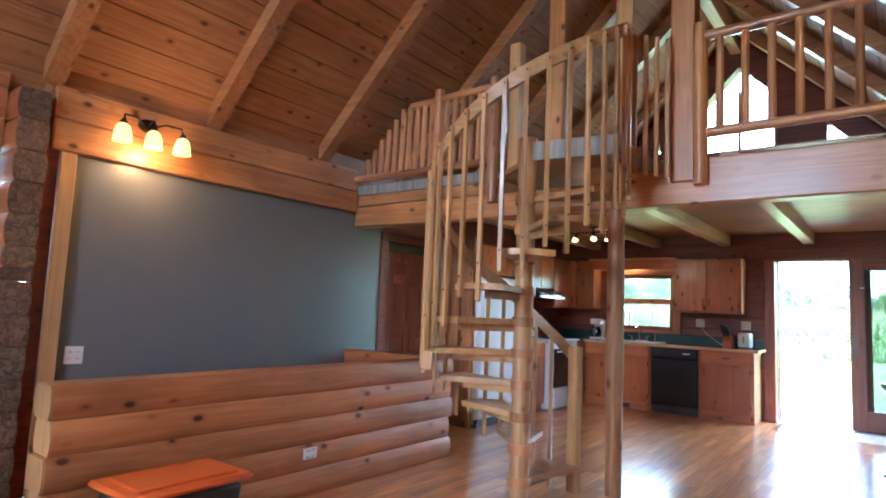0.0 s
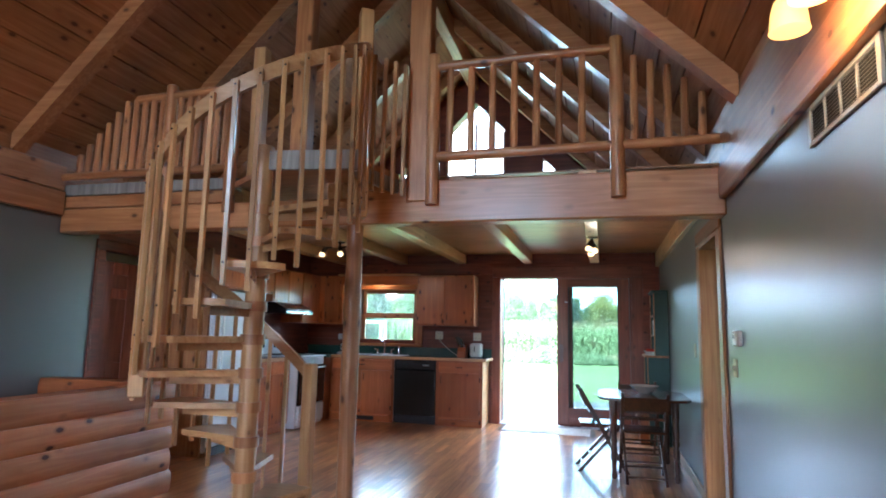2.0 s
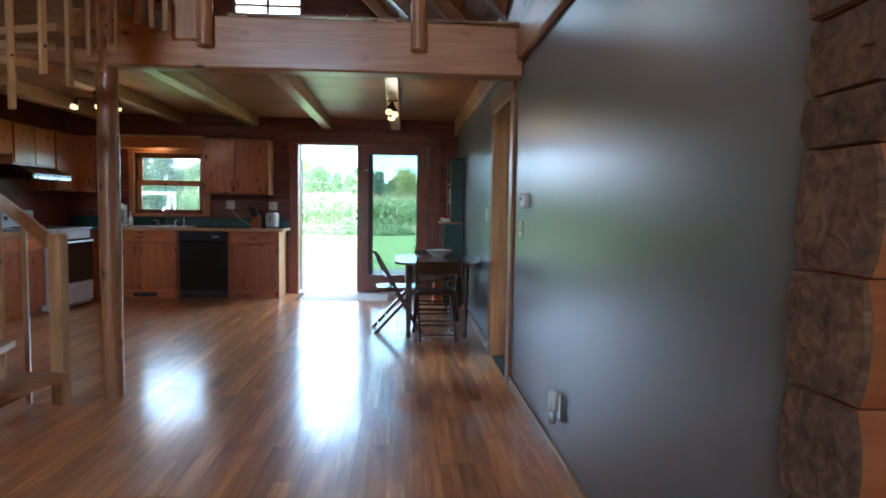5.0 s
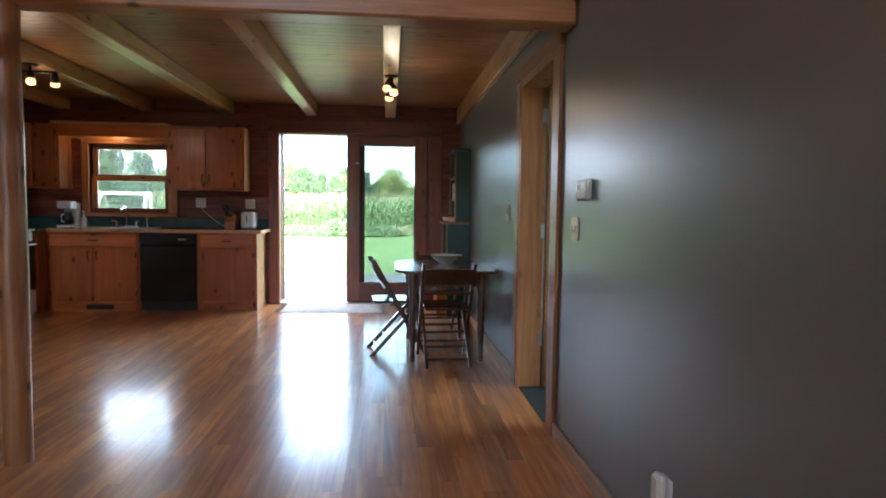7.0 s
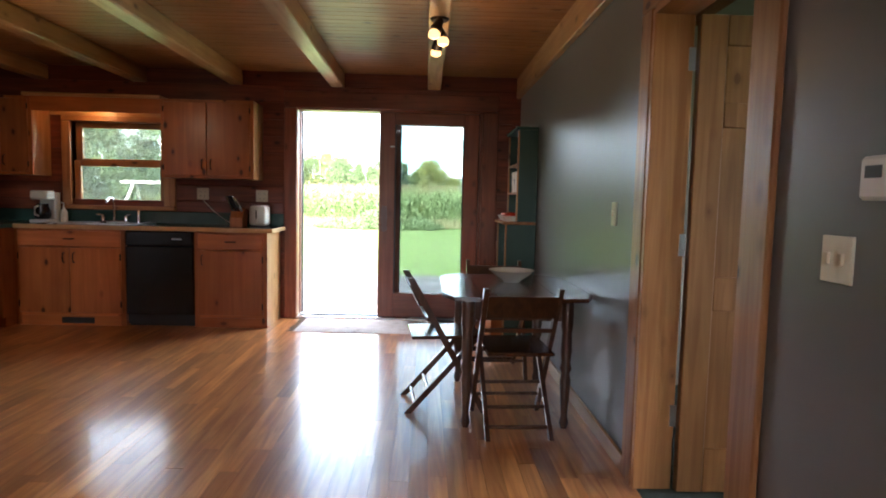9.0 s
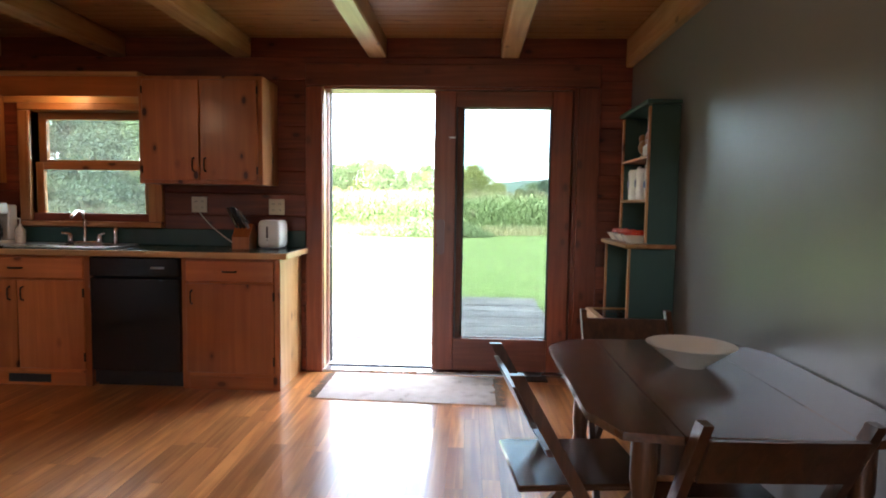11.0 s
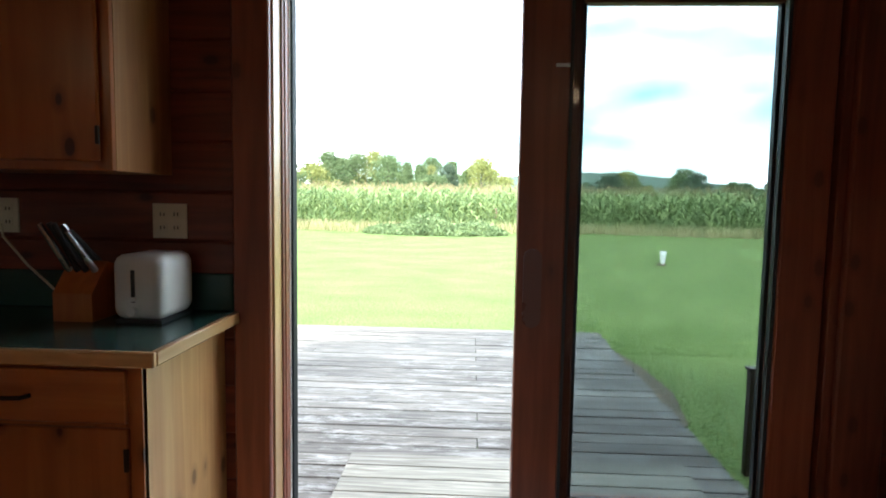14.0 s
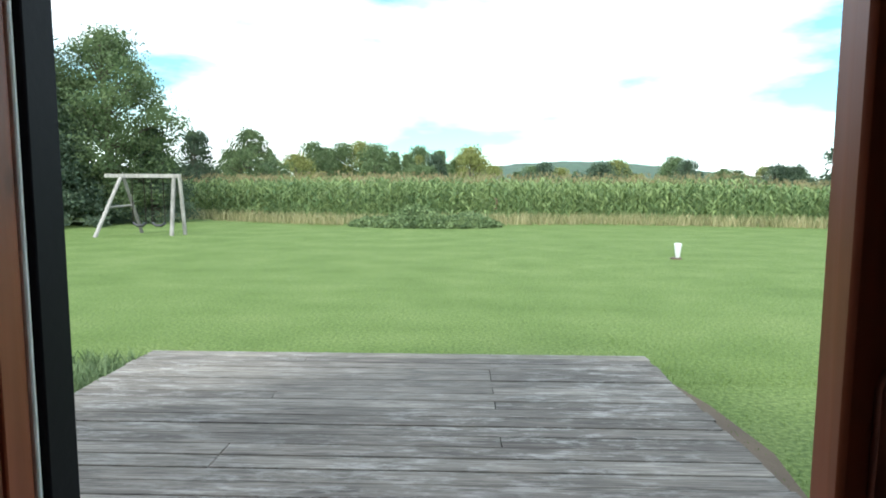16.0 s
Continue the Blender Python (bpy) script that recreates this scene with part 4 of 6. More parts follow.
log_railing("loft_railing", XL, -2.05, [(-2.62, 2.17, 3.26), (-2.02, 2.17, 3.26)], [((XL + 0.01, 2.52), (-2.02, 2.53))], [((-2.95, 3.16), (-2.02, 3.18))], bal, "peeled log loft railing with round balusters")

solid("stub_post", bx(B(), -2.0, LOFT + 0.15, 2.433, -1.89, LOFT + 0.25, 3.62, 0.01), pale_z, "short squared pine post beside the stair opening", "post")

# half wall of logs round the cellar stairs
hw = thing("half_wall", (-2.55, 5, 0), "low wall of stacked peeled pine logs beside the grey wall", "half wall", kind="structure")
for i in range(5):
    z = 0.085 + 0.167 * i
    e = (0.0, 0.03, -0.01, 0.025, 0.0)[i]
    part("log", course(B(), 1, 3.42 + e * 0.5, 6.56 - e, -2.55, z, 0.20, 0.165), log_y, hw)
    part("sawn_end", course(B(), 1, 3.408 + e * 0.5, 3.422 + e * 0.5, -2.55, z, 0.195, 0.160), pale_z, hw, "pale sawn log end")
    part("cross_log", course(B(), 0, XL + 0.05, -2.66, 6.46, z, 0.18, 0.165), log_x_dim, hw)


# ---- lights ----
def sconce(x, y, z, s, group="wall lights"):
    """Three frosted bell shades on curled arms from an oval plate; s: the way it faces along x."""
    t = thing("wall_sconce", (x, y, z), "three-light dark bronze wall sconce with glowing frosted bell shades", "wall light", group)
    plate = B()
    bmesh.ops.create_uvsphere(plate, u_segments=16, v_segments=8, radius=1.0, matrix=Matrix.Translation((x + s * 0.012, y, z + 0.03)) @ Matrix.Diagonal((0.02, 0.075, 0.05, 1)))
    part("wall_plate", plate, iron, t)
    for dy in (-0.215, 0.0, 0.215):
        part("arm", sweep(B(), [(x + s * 0.02, y + dy * 0.15, z + 0.03), (x + s * 0.06, y + dy * 0.5, z + 0.06), (x + s * 0.10, y + dy * 0.95, z + 0.05), (x + s * 0.11, y + dy, z + 0.0)], 0.008), iron, t)
        part("socket", turned(B(), [(0.02, 0), (0.026, 0.02), (0.016, 0.04)], (x + s * 0.11, y + dy, z - 0.03), 12), iron, t)
        part("shade", turned(B(), [(0.064, -0.125), (0.06, -0.11), (0.056, -0.06), (0.044, -0.02), (0.022, 0.0)], (x + s * 0.11, y + dy, z - 0.02), 18), bulb_glass, t, "glowing frosted glass bell shade")
    lamp("sconce_light", (x + s * 0.16, y, z - 0.20), SCONCE, (1.0, 0.54, 0.18), 0.09)
    return t


SCONCE, TRACK, SOFFIT = 1.7, 0.75, 0.35
sconce(XL + 0.052, 4.29, 2.46, 1)
sconce(XR - 0.048, 4.29, 2.44, -1)


def spot_bar(x, y, z, along, label):
    """A short ceiling bar with three lit spot heads."""
    t = thing("ceiling_spotlight", (x, y, z), label, "ceiling light", "spot lights")
    part("mount", turned(B(), [(0.05, -0.012), (0.06, 0.0)], (x, y, z), 16), iron, t)
    part("stem", rod(B(), (x, y, z - 0.06), (x, y, z), 0.01), iron, t)
    a = Vector((1, 0, 0)) if along == "x" else Vector((0, 1, 0))
    p = Vector((x, y, z - 0.06))
    part("bar", rod(B(), p - a * 0.2, p + a * 0.2, 0.011), iron, t)
    for k, (dx, dy) in ((-1, (-0.4, -0.3)), (0, (0.3, -0.5)), (1, (-0.2, 0.5))):
        o = p + a * 0.18 * k
        d = Vector((dx, dy, -1.0)).normalized()
        head = part("spot_head", rod(B(), o - d * 0.0, o + d * 0.075, 0.022, 0.036, 14), iron, t)
        part("bulb", turned(B(), [(0.012, -0.03), (0.032, -0.02), (0.034, 0.0), (0.024, 0.02)], o + d * 0.09, 14), spot_glass, head, "lit bulb")
    lamp("spot_light", (x, y, z - 0.24), TRACK, (1.0, 0.74, 0.45), 0.06)
    return t


spot_bar(0.72, 8.75, 2.279, "y", "bronze ceiling spotlight with three lit bulbs on a joist")
spot_bar(-2.12, 8.75, 2.279, "x", "bronze ceiling spotlight with three lit bulbs in the kitchen")

# ---- kitchen ----
def pull(bm, x, y, z, w, vertical=False):
    d = (0, 0, w / 2) if vertical else (w / 2, 0, 0)
    c = Vector((x, y, z))
    d = Vector(d)
    f = Vector((0, -0.022, 0))
    return sweep(bm, [c - d, c - d * 0.8 + f, c + f * 1.2, c + d * 0.8 + f, c + d], 0.006)


def base_cabinet(x0, x1, doors, drawers, label, end=False):
    """Face frame, toe kick, drawer fronts over doors with pulls and hinges."""
    y0, t = 10.57, thing("base_cabinet", ((x0 + x1) / 2, 10.9, 0), label, "cabinet", "kitchen base cabinets")
    part("body", bx(B(), x0, y0 + 0.02, 0.09, x1 - (0.02 if end else 0), YD - 0.004, 0.878), cab_z, t)
    part("toe_kick", bx(B(), x0, y0 + 0.004, 0, x1 - 0.02, YD - 0.01, 0.088), cab_x, t)
    if end:
        # Paler pine puts the door light on this side into the colour.
        part("end_panel", bx(B(), x1 - 0.019, y0 + 0.002, 0.0, x1, YD - 0.005, 0.878, 0.002), pale_z, t, "knotty pine end panel, paler for the door light on it")
    for z0, z1 in ((0.09, 0.135), (0.70, 0.735), (0.845, 0.878)):
        part("frame_rail", bx(B(), x0 + 0.045, y0, z0, x1 - 0.045, y0 + 0.021, z1), cab_x, t)
    for a in (x0, x1 - 0.045):
        part("frame_stile", bx(B(), a, y0, 0.0, a + 0.045, y0 + 0.021, 0.878), cab_z, t)
    w = (x1 - x0 - 0.06) / drawers
    for i in range(drawers):
        a = x0 + 0.03 + i * w
        dr = part("drawer_front", bx(B(), a + 0.004, y0 - 0.018, 0.722, a + w - 0.004, y0 + 0.0, 0.86, 0.004), cab_x, t)
        part("pull", pull(B(), a + w / 2, y0 - 0.018, 0.79, 0.09), iron, dr)
    w = (x1 - x0 - 0.06) / doors
    for i in range(doors):
        a = x0 + 0.03 + i * w
        d = part("door", bx(B(), a + 0.003, y0 - 0.018, 0.118, a + w - 0.003, y0 + 0.0, 0.71, 0.004), cab_z, t)
        right = (i == 0 and doors == 2)
        part("pull", pull(B(), a + (w - 0.045 if right else 0.045), y0 - 0.018, 0.62, 0.09, True), iron, d)
        for z in (0.17, 0.60):
            part("hinge", bx(B(), a + (0.0 if right else w - 0.012), y0 - 0.022, z, a + (0.012 if right else w), y0 - 0.012, z + 0.06, 0.002), iron, d)
    return t


sinkcab = base_cabinet(-3.02, -2.045, 2, 1, "knotty pine base cabinet under the sink")
part("toe_vent", bx(B(), -2.62, 10.568, 0.02, -2.33, 10.5735, 0.075), black_matt, sinkcab, "dark toe-kick vent")
base_cabinet(-1.425, -0.775, 1, 1, "knotty pine end base cabinet with one door and a drawer", True)
corner = thing("base_cabinet", (-3.35, 10.8, 0), "knotty pine corner base cabinet beside the stove", "cabinet", "kitchen base cabinets")
part("body", bx(B(), XL + 0.004, 10.40, 0.09, -3.024, YD - 0.004, 0.878), cab_z, corner)
part("toe_kick", bx(B(), XL + 0.01, 10.44, 0.0, -3.03, YD - 0.01, 0.088), cab_x, corner)
dw = thing("dishwasher", (-1.735, 10.85, 0), "black built-in dishwasher between pine cabinets", "dishwasher")
part("body", bx(B(), -2.04, 10.60, 0.02, -1.43, YD - 0.01, 0.876), black_matt, dw)
part("door", bx(B(), -2.035, 10.555, 0.115, -1.435, 10.599, 0.735, 0.006), black_gloss, dw)
panel = part("control_panel", bx(B(), -2.035, 10.548, 0.742, -1.435, 10.599, 0.872, 0.008), black_gloss, dw)
part("display", bx(B(), -1.62, 10.545, 0.80, -1.53, 10.5485, 0.812), steel, panel, "small silver control marks")
part("toe_panel", bx(B(), -2.03, 10.62, 0.0, -1.44, 10.64, 0.11), black_matt, dw)
bm = B()
prism(bm, [(XL + 0.004, 10.36), (-3.0, 10.36), (-3.0, 10.535), (-0.735, 10.535), (-0.735, YD - 0.003), (XL + 0.004, YD - 0.003)], 2, 0.88, 0.915)
top = thing("countertop", (-2.2, 10.9, 0.88), "dark green laminate countertop with a pine front edge", "countertop")
part("worktop", bm, green_laminate, top)
part("front_edge", bx(B(), -3.0, 10.515, 0.878, -0.715, 10.534, 0.917, 0.004), pale_x, top, "pine edge strip")
part("end_edge", bx(B(), -0.734, 10.5345, 0.878, -0.715, YD - 0.004, 0.917, 0.004), pale_y, top, "pine edge strip")
part("backsplash", bx(B(), XL + 0.03, YD - 0.024, 0.916, -0.735, YD - 0.002, 1.04, 0.004), green_laminate, top)
sink = thing("kitchen_sink", (-2.42, 10.85, 0.9), "stainless steel double sink set into the green counter", "sink")
bm = B()
for b in ((-2.86, 10.62, -1.98, 10.66), (-2.86, 11.0, -1.98, 11.05), (-2.86, 10.66, -2.82, 11.0), (-2.02, 10.66, -1.98, 11.0), (-2.44, 10.66, -2.40, 11.0)):
    bx(bm, b[0], b[1], 0.916, b[2], b[3], 0.924, 0.002)
part("rim", bm, steel, sink)
for a, b in ((-2.82, -2.44), (-2.40, -2.02)):
    part("basin", bx(B(), a, 10.66, 0.9155, b, 11.0, 0.918), steel, sink)
tap = thing("faucet", (-2.36, 11.08, 0.92), "chrome kitchen faucet with two lever handles and a spray", "faucet")
part("base", bx(B(), -2.49, 11.0, 0.9245, -2.23, 11.045, 0.94, 0.006), chrome, tap)
part("spout", sweep(B(), [(-2.36, 11.02, 0.94), (-2.36, 11.02, 1.10), (-2.36, 10.99, 1.15), (-2.36, 10.93, 1.16), (-2.36, 10.87, 1.12)], 0.012), chrome, tap)
for x in (-2.47, -2.25):
    h = part("handle_stem", turned(B(), [(0.022, 0), (0.02, 0.03), (0.014, 0.05)], (x, 11.02, 0.94), 12), chrome, tap)
    part("lever", rod(B(), (x, 11.02, 0.99), (x - 0.05 * (1 if x < -2.36 else -1), 10.99, 1.0), 0.008), chrome, h)
part("sprayer", turned(B(), [(0.02, 0), (0.014, 0.04), (0.018, 0.10), (0.01, 0.12)], (-2.13, 11.02, 0.924), 12), chrome, tap)


def upper_cabinet(x0, x1, y0, z0, z1, doors, label):
    t = thing("wall_cabinet", ((x0 + x1) / 2, 11.0, z0), label, "cabinet", "kitchen wall cabinets")
    part("body", bx(B(), x0, y0 + 0.02, z0, x1, YD - 0.004, z1), pine_z, t)
    part("face_frame", bx(B(), x0, y0, z0, x1, y0 + 0.019, z1, 0.002), cab_z, t)
    w = (x1 - x0 - 0.05) / doors
    for i in range(doors):
        a = x0 + 0.025 + i * w
        d = part("door", bx(B(), a + 0.003, y0 - 0.018, z0 + 0.025, a + w - 0.003, y0 - 0.0005, z1 - 0.025, 0.005), cab_z, t)
        inner = a + w - 0.04 if i == 0 and doors > 1 else a + 0.04
        part("pull", pull(B(), inner, y0 - 0.018, z0 + 0.13, 0.09, True), iron, d)
        for z in (z0 + 0.07, z1 - 0.12):
            part("hinge", bx(B(), (a + 0.0 if i == 0 and doors > 1 else a + w - 0.01), y0 - 0.023, z, (a + 0.01 if i == 0 and doors > 1 else a + w), y0 - 0.012, z + 0.05, 0.002), iron, d)
    return t


upper_cabinet(-1.79, -0.945, 10.75, 1.36, 2.08, 2, "knotty pine wall cabinet with two doors beside the window")
upper_cabinet(-3.55, -2.985, 10.80, 1.36, 2.08, 2, "knotty pine wall cabinet in the kitchen corner")
side = thing("wall_cabinet", (-3.5, 9.2, 1.4), "knotty pine wall cabinets over the stove and refrigerator", "cabinet", "kitchen wall cabinets")
part("body", bx(B(), XL + 0.004, 7.735, 1.72, -3.36, 9.44, 2.08), cab_z, side)
part("body", bx(B(), XL + 0.004, 9.444, 1.62, -3.36, 10.22, 2.08), cab_z, side)
part("body", bx(B(), XL + 0.004, 10.224, 1.36, -3.36, 10.79, 2.08), cab_z, side)
for y0, y1, z0 in ((7.76, 8.30, 1.74), (8.31, 8.86, 1.74), (8.87, 9.42, 1.74), (9.46, 9.82, 1.64), (9.83, 10.2, 1.64), (10.24, 10.76, 1.38)):
    part("door", bx(B(), -3.36, y0, z0, -3.342, y1, 2.06, 0.004), cab_z, side)
vb = thing("window_valance", (-2.4, 10.9, 2.02), "pine valance box with a shelf board above the kitchen window", "valance")
part("soffit_board", bx(B(), -2.98, 10.79, 2.055, -1.795, YD - 0.003, 2.079, 0.003), pine_x, vb)
part("shelf_board", bx(B(), -3.05, 10.76, 2.08, -1.80, 10.93, 2.11, 0.004), pale_x, vb)
part("wall_panel", bx(B(), -2.98, YD - 0.014, 1.947, -1.795, YD - 0.002, 2.053, 0.002), pale_x, vb, "pale pine panel above the casing")
part("face_board", bx(B(), -2.98, 10.772, 1.945, -1.795, 10.789, 2.079, 0.003), cab_x, vb)
fix = thing("soffit_light", (-2.5, 10.85, 2.1), "warm light fixture hidden under the window soffit", "light")
part("housing", bx(B(), -2.75, 10.80, 2.036, -2.25, 10.88, 2.054, 0.004), white_plastic, fix)
part("tube", rod(B(), (-2.72, 10.84, 2.029), (-2.28, 10.84, 2.029), 0.006), bulb_glass, fix)
lamp("soffit_lamp", (-2.5, 10.88, 1.985), SOFFIT, (1.0, 0.66, 0.28), 0.05)

stove = thing("range", (-3.3, 9.83, 0), "white electric range with a black oven window", "stove")
part("body", bx(B(), -3.62, 9.45, 0.02, -2.96, 10.21, 0.90, 0.006), white_enamel, stove)
part("cooktop", bx(B(), -3.60, 9.445, 0.901, -2.93, 10.215, 0.925, 0.006), white_enamel, stove)
for x, y in ((-3.42, 9.64), (-3.42, 10.02), (-3.12, 9.64), (-3.12, 10.02)):
    part("burner", turned(B(), [(0.09, 0), (0.09, 0.012), (0.02, 0.014)], (x, y, 0.926)), black_matt, stove)
od = part("oven_door", bx(B(), -2.959, 9.47, 0.30, -2.925, 10.19, 0.80, 0.006), black_gloss, stove, "black glass oven door")
part("handle", sweep(B(), [(-2.925, 9.52, 0.77), (-2.885, 9.54, 0.77), (-2.885, 10.12, 0.77), (-2.925, 10.14, 0.77)], 0.012), white_enamel, od)
part("drawer", bx(B(), -2.959, 9.47, 0.06, -2.928, 10.19, 0.29, 0.006), white_enamel, stove)
bg = part("back_guard", bx(B(), -3.672, 9.45, 0.90, -3.61, 10.21, 1.12, 0.01), white_enamel, stove)
for y in (9.56, 9.68, 9.98, 10.1):
    part("knob", rod(B(), (-3.61, y, 1.03), (-3.59, y, 1.03), 0.022), black_matt, bg)
hood = thing("range_hood", (-3.4, 9.83, 1.48), "black under-cabinet range hood with a light strip", "range hood")
part("canopy", prism(B(), [(XL + 0.005, 1.47), (-3.16, 1.47), (-3.16, 1.53), (-3.34, 1.618), (XL + 0.005, 1.618)], 1, 9.45, 10.21), black_gloss, hood)
part("front_strip", bx(B(), -3.159, 9.47, 1.475, -3.152, 10.19, 1.50, 0.001), steel, hood)
side_cab = thing("base_cabinet", (-3.35, 9.1, 0), "knotty pine base cabinet between stove and refrigerator", "cabinet", "kitchen base cabinets")
part("body", bx(B(), XL + 0.004, 8.53, 0.09, -3.06, 9.44, 0.878), cab_z, side_cab)
part("toe_kick", bx(B(), XL + 0.01, 8.54, 0.0, -3.10, 9.435, 0.088), cab_x, side_cab)
for y0, y1 in ((8.555, 8.98), (8.99, 9.415)):
    part("drawer_front", bx(B(), -3.059, y0, 0.722, -3.041, y1, 0.86, 0.004), cab_x, side_cab)
    part("door", bx(B(), -3.059, y0, 0.118, -3.041, y1, 0.71, 0.004), cab_z, side_cab)
side_top = thing("countertop", (-3.35, 9.1, 0.88), "short green laminate countertop beside the stove", "countertop")
part("worktop", bx(B(), XL + 0.004, 8.53, 0.88, -3.03, 9.44, 0.915, 0.003), green_laminate, side_top)
part("front_edge", bx(B(), -3.029, 8.53, 0.878, -3.012, 9.44, 0.917, 0.004), pale_y, side_top, "pine edge strip")
fridge = thing("refrigerator", (-3.3, 8.11, 0), "white top-freezer refrigerator beside a pine panel", "refrigerator")
part("body", bx(B(), -3.67, 7.74, 0.03, -3.03, 8.49, 1.66, 0.01), white_enamel, fridge)
for nm, z0, z1 in (("door", 0.09, 1.12), ("freezer_door", 1.13, 1.655)):
    d = part(nm, bx(B(), -3.028, 7.742, z0, -2.965, 8.488, z1, 0.012), white_enamel, fridge)
    zc = (z1 - 0.36, z1 - 0.06) if nm == "door" else (z0 + 0.04, z0 + 0.3)
    part("handle", sweep(B(), [(-2.965, 7.80, zc[0]), (-2.93, 7.80, zc[0] + 0.03), (-2.93, 7.80, zc[1] - 0.03), (-2.965, 7.80, zc[1])], 0.012), white_plastic, d)
part("grille", bx(B(), -3.02, 7.76, 0.0, -2.985, 8.47, 0.08), black_matt, fridge)
part("end_panel", bx(B(), XL + 0.003, 7.698, 0, -3.05, 7.73, 2.08, 0.003), pine_z, side, "tall knotty pine end panel")


# ---- small things on the counter and walls ----
def plate(name, place, face, label, kind_of, w=0.07, h=0.115, m=None):
    """A wall plate with sockets or a toggle. face: 'x+', 'x-' or 'y-'."""
    x, y, z = place
    t = thing(name, place, label, kind_of)
    def q(a0, a1, z0, z1, d0, d1):
        s = -1 if face[1] == "-" else 1
        if face[0] == "x":
            return bx(B(), min(x + s * d0, x + s * d1), y + a0, z + z0, max(x + s * d0, x + s * d1), y + a1, z + z1, 0.0015)
        return bx(B(), x + a0, min(y + s * d0, y + s * d1), z + z0, x + a1, max(y + s * d0, y + s * d1), z + z1, 0.0015)
    m = m or ivory_plastic
    part("cover", q(-w / 2, w / 2, -h / 2, h / 2, 0.0, 0.007), m, t)
    n = max(1, round(w / 0.06))
    for i in range(n):
        c = (i - (n - 1) / 2) * 0.046
        if kind_of == "outlet":
            for zz in (-0.022, 0.022):
                part("socket", q(c - 0.016, c + 0.016, zz - 0.013, zz + 0.013, 0.007, 0.0095), m, t)
                for sx in (-0.006, 0.006):
                    part("slot", q(c + sx - 0.0015, c + sx + 0.0015, zz - 0.006, zz + 0.006, 0.0095, 0.010), black_matt, t)
        else:
            part("toggle", q(c - 0.005, c + 0.005, -0.012, 0.014, 0.007, 0.016), m, t)
    return t


plate("outlet_plate", (-1.53, YD, 1.22), "y-", "ivory double outlet plate above the counter", "outlet", 0.115)
plate("outlet_plate", (-0.955, YD, 1.21), "y-", "ivory double outlet plate above the counter", "outlet", 0.115)
plate("outlet_plate", (XL, 3.97, 0.86), "x+", "white double outlet plate on the grey wall", "outlet", 0.115, m=white_plastic)
plate("outlet_plate", (-2.45, 4.98, 0.28), "x+", "white outlet plate on the log half wall", "outlet", 0.115, 0.07, white_plastic)
plate("switch_plate", (XR, 6.395, 1.095), "x-", "ivory double light switch beside the doorway", "light switch", 0.10, 0.105)
plate("switch_plate", (XR, 7.99, 1.16), "x-", "ivory light switch beyond the doorway", "light switch")
plate("outlet_plate", (XR, 5.40, 0.30), "x-", "white outlet low on the grey wall", "outlet", m=white_plastic)
solid("cord", sweep(B(), [(-1.53, YD - 0.012, 1.19), (-1.51, YD - 0.03, 1.15), (-1.42, YD - 0.045, 1.06), (-1.32, YD - 0.07, 0.99), (-1.2, YD - 0.12, 0.925)], 0.004, 6), ivory_plastic, "white power cord hanging to the toaster", "cord")
fresh = thing("air_freshener", (XR - 0.01, 5.40, 0.27), "white plug-in air freshener with a glass bottle in the outlet", "air freshener")
part("housing", bx(B(), XR - 0.045, 5.37, 0.27, XR - 0.0105, 5.43, 0.37, 0.012), white_plastic, fresh)
part("bottle", turned(B(), [(0.015, 0), (0.02, 0.01), (0.02, 0.05), (0.012, 0.06)], (XR - 0.03, 5.40, 0.21), 12), steel, fresh)
th = thing("thermostat", (XR, 6.245, 1.27), "white wall thermostat with a small dark display", "thermostat")
part("housing", bx(B(), XR - 0.03, 6.175, 1.225, XR, 6.315, 1.315, 0.008), white_plastic, th)
part("display", bx(B(), XR - 0.0315, 6.25, 1.27, XR - 0.0295, 6.295, 1.295), black_matt, th)
vent = thing("wall_vent", (XR, 4.55, 2.09), "grey louvred return-air vent high on the grey wall", "vent")
for b in ((4.24, 1.99, 4.27, 2.145), (4.83, 1.99, 4.86, 2.145), (4.27, 1.99, 4.83, 2.01), (4.27, 2.125, 4.83, 2.145)):
    part("frame", bx(B(), XR - 0.012, b[0], b[1], XR, b[2], b[3], 0.003), vent_grey, vent)
part("backing", bx(B(), XR - 0.002, 4.27, 2.01, XR - 0.0005, 4.83, 2.125), black_matt, vent)
for y in (4.405, 4.545, 4.685):
    part("divider", bx(B(), XR - 0.010, y, 2.011, XR - 0.003, y + 0.012, 2.124), vent_grey, vent)
for i in range(9):
    z = 2.014 + i * 0.0125
    part("louvre", prism(B(), [(XR - 0.009, z), (XR - 0.0075, z), (XR - 0.0025, z + 0.008), (XR - 0.004, z + 0.008)], 1, 4.271, 4.829), louvre_grey, vent, "grey louvre blade")
fv = thing("floor_vent", (0.87, 11.0, 0), "brown metal floor register by the door", "vent")
part("frame", bx(B(), 0.73, 10.93, 0.0005, 1.03, 11.06, 0.006, 0.002), iron, fv)
for i in range(12):
    part("slat", bx(B(), 0.75 + i * 0.0225, 10.945, 0.006, 0.76 + i * 0.0225, 11.045, 0.009), black_matt, fv)

toast = thing("toaster", (-0.970, 10.98, 0.915), "white two-slot toaster on the green counter", "toaster")
part("body", bx(B(), -1.015, 10.83, 0.925, -0.855, 11.04, 1.12, 0.035, 4), white_plastic, toast)
part("base", bx(B(), -1.005, 10.84, 0.9155, -0.865, 11.03, 0.926), black_matt, toast)
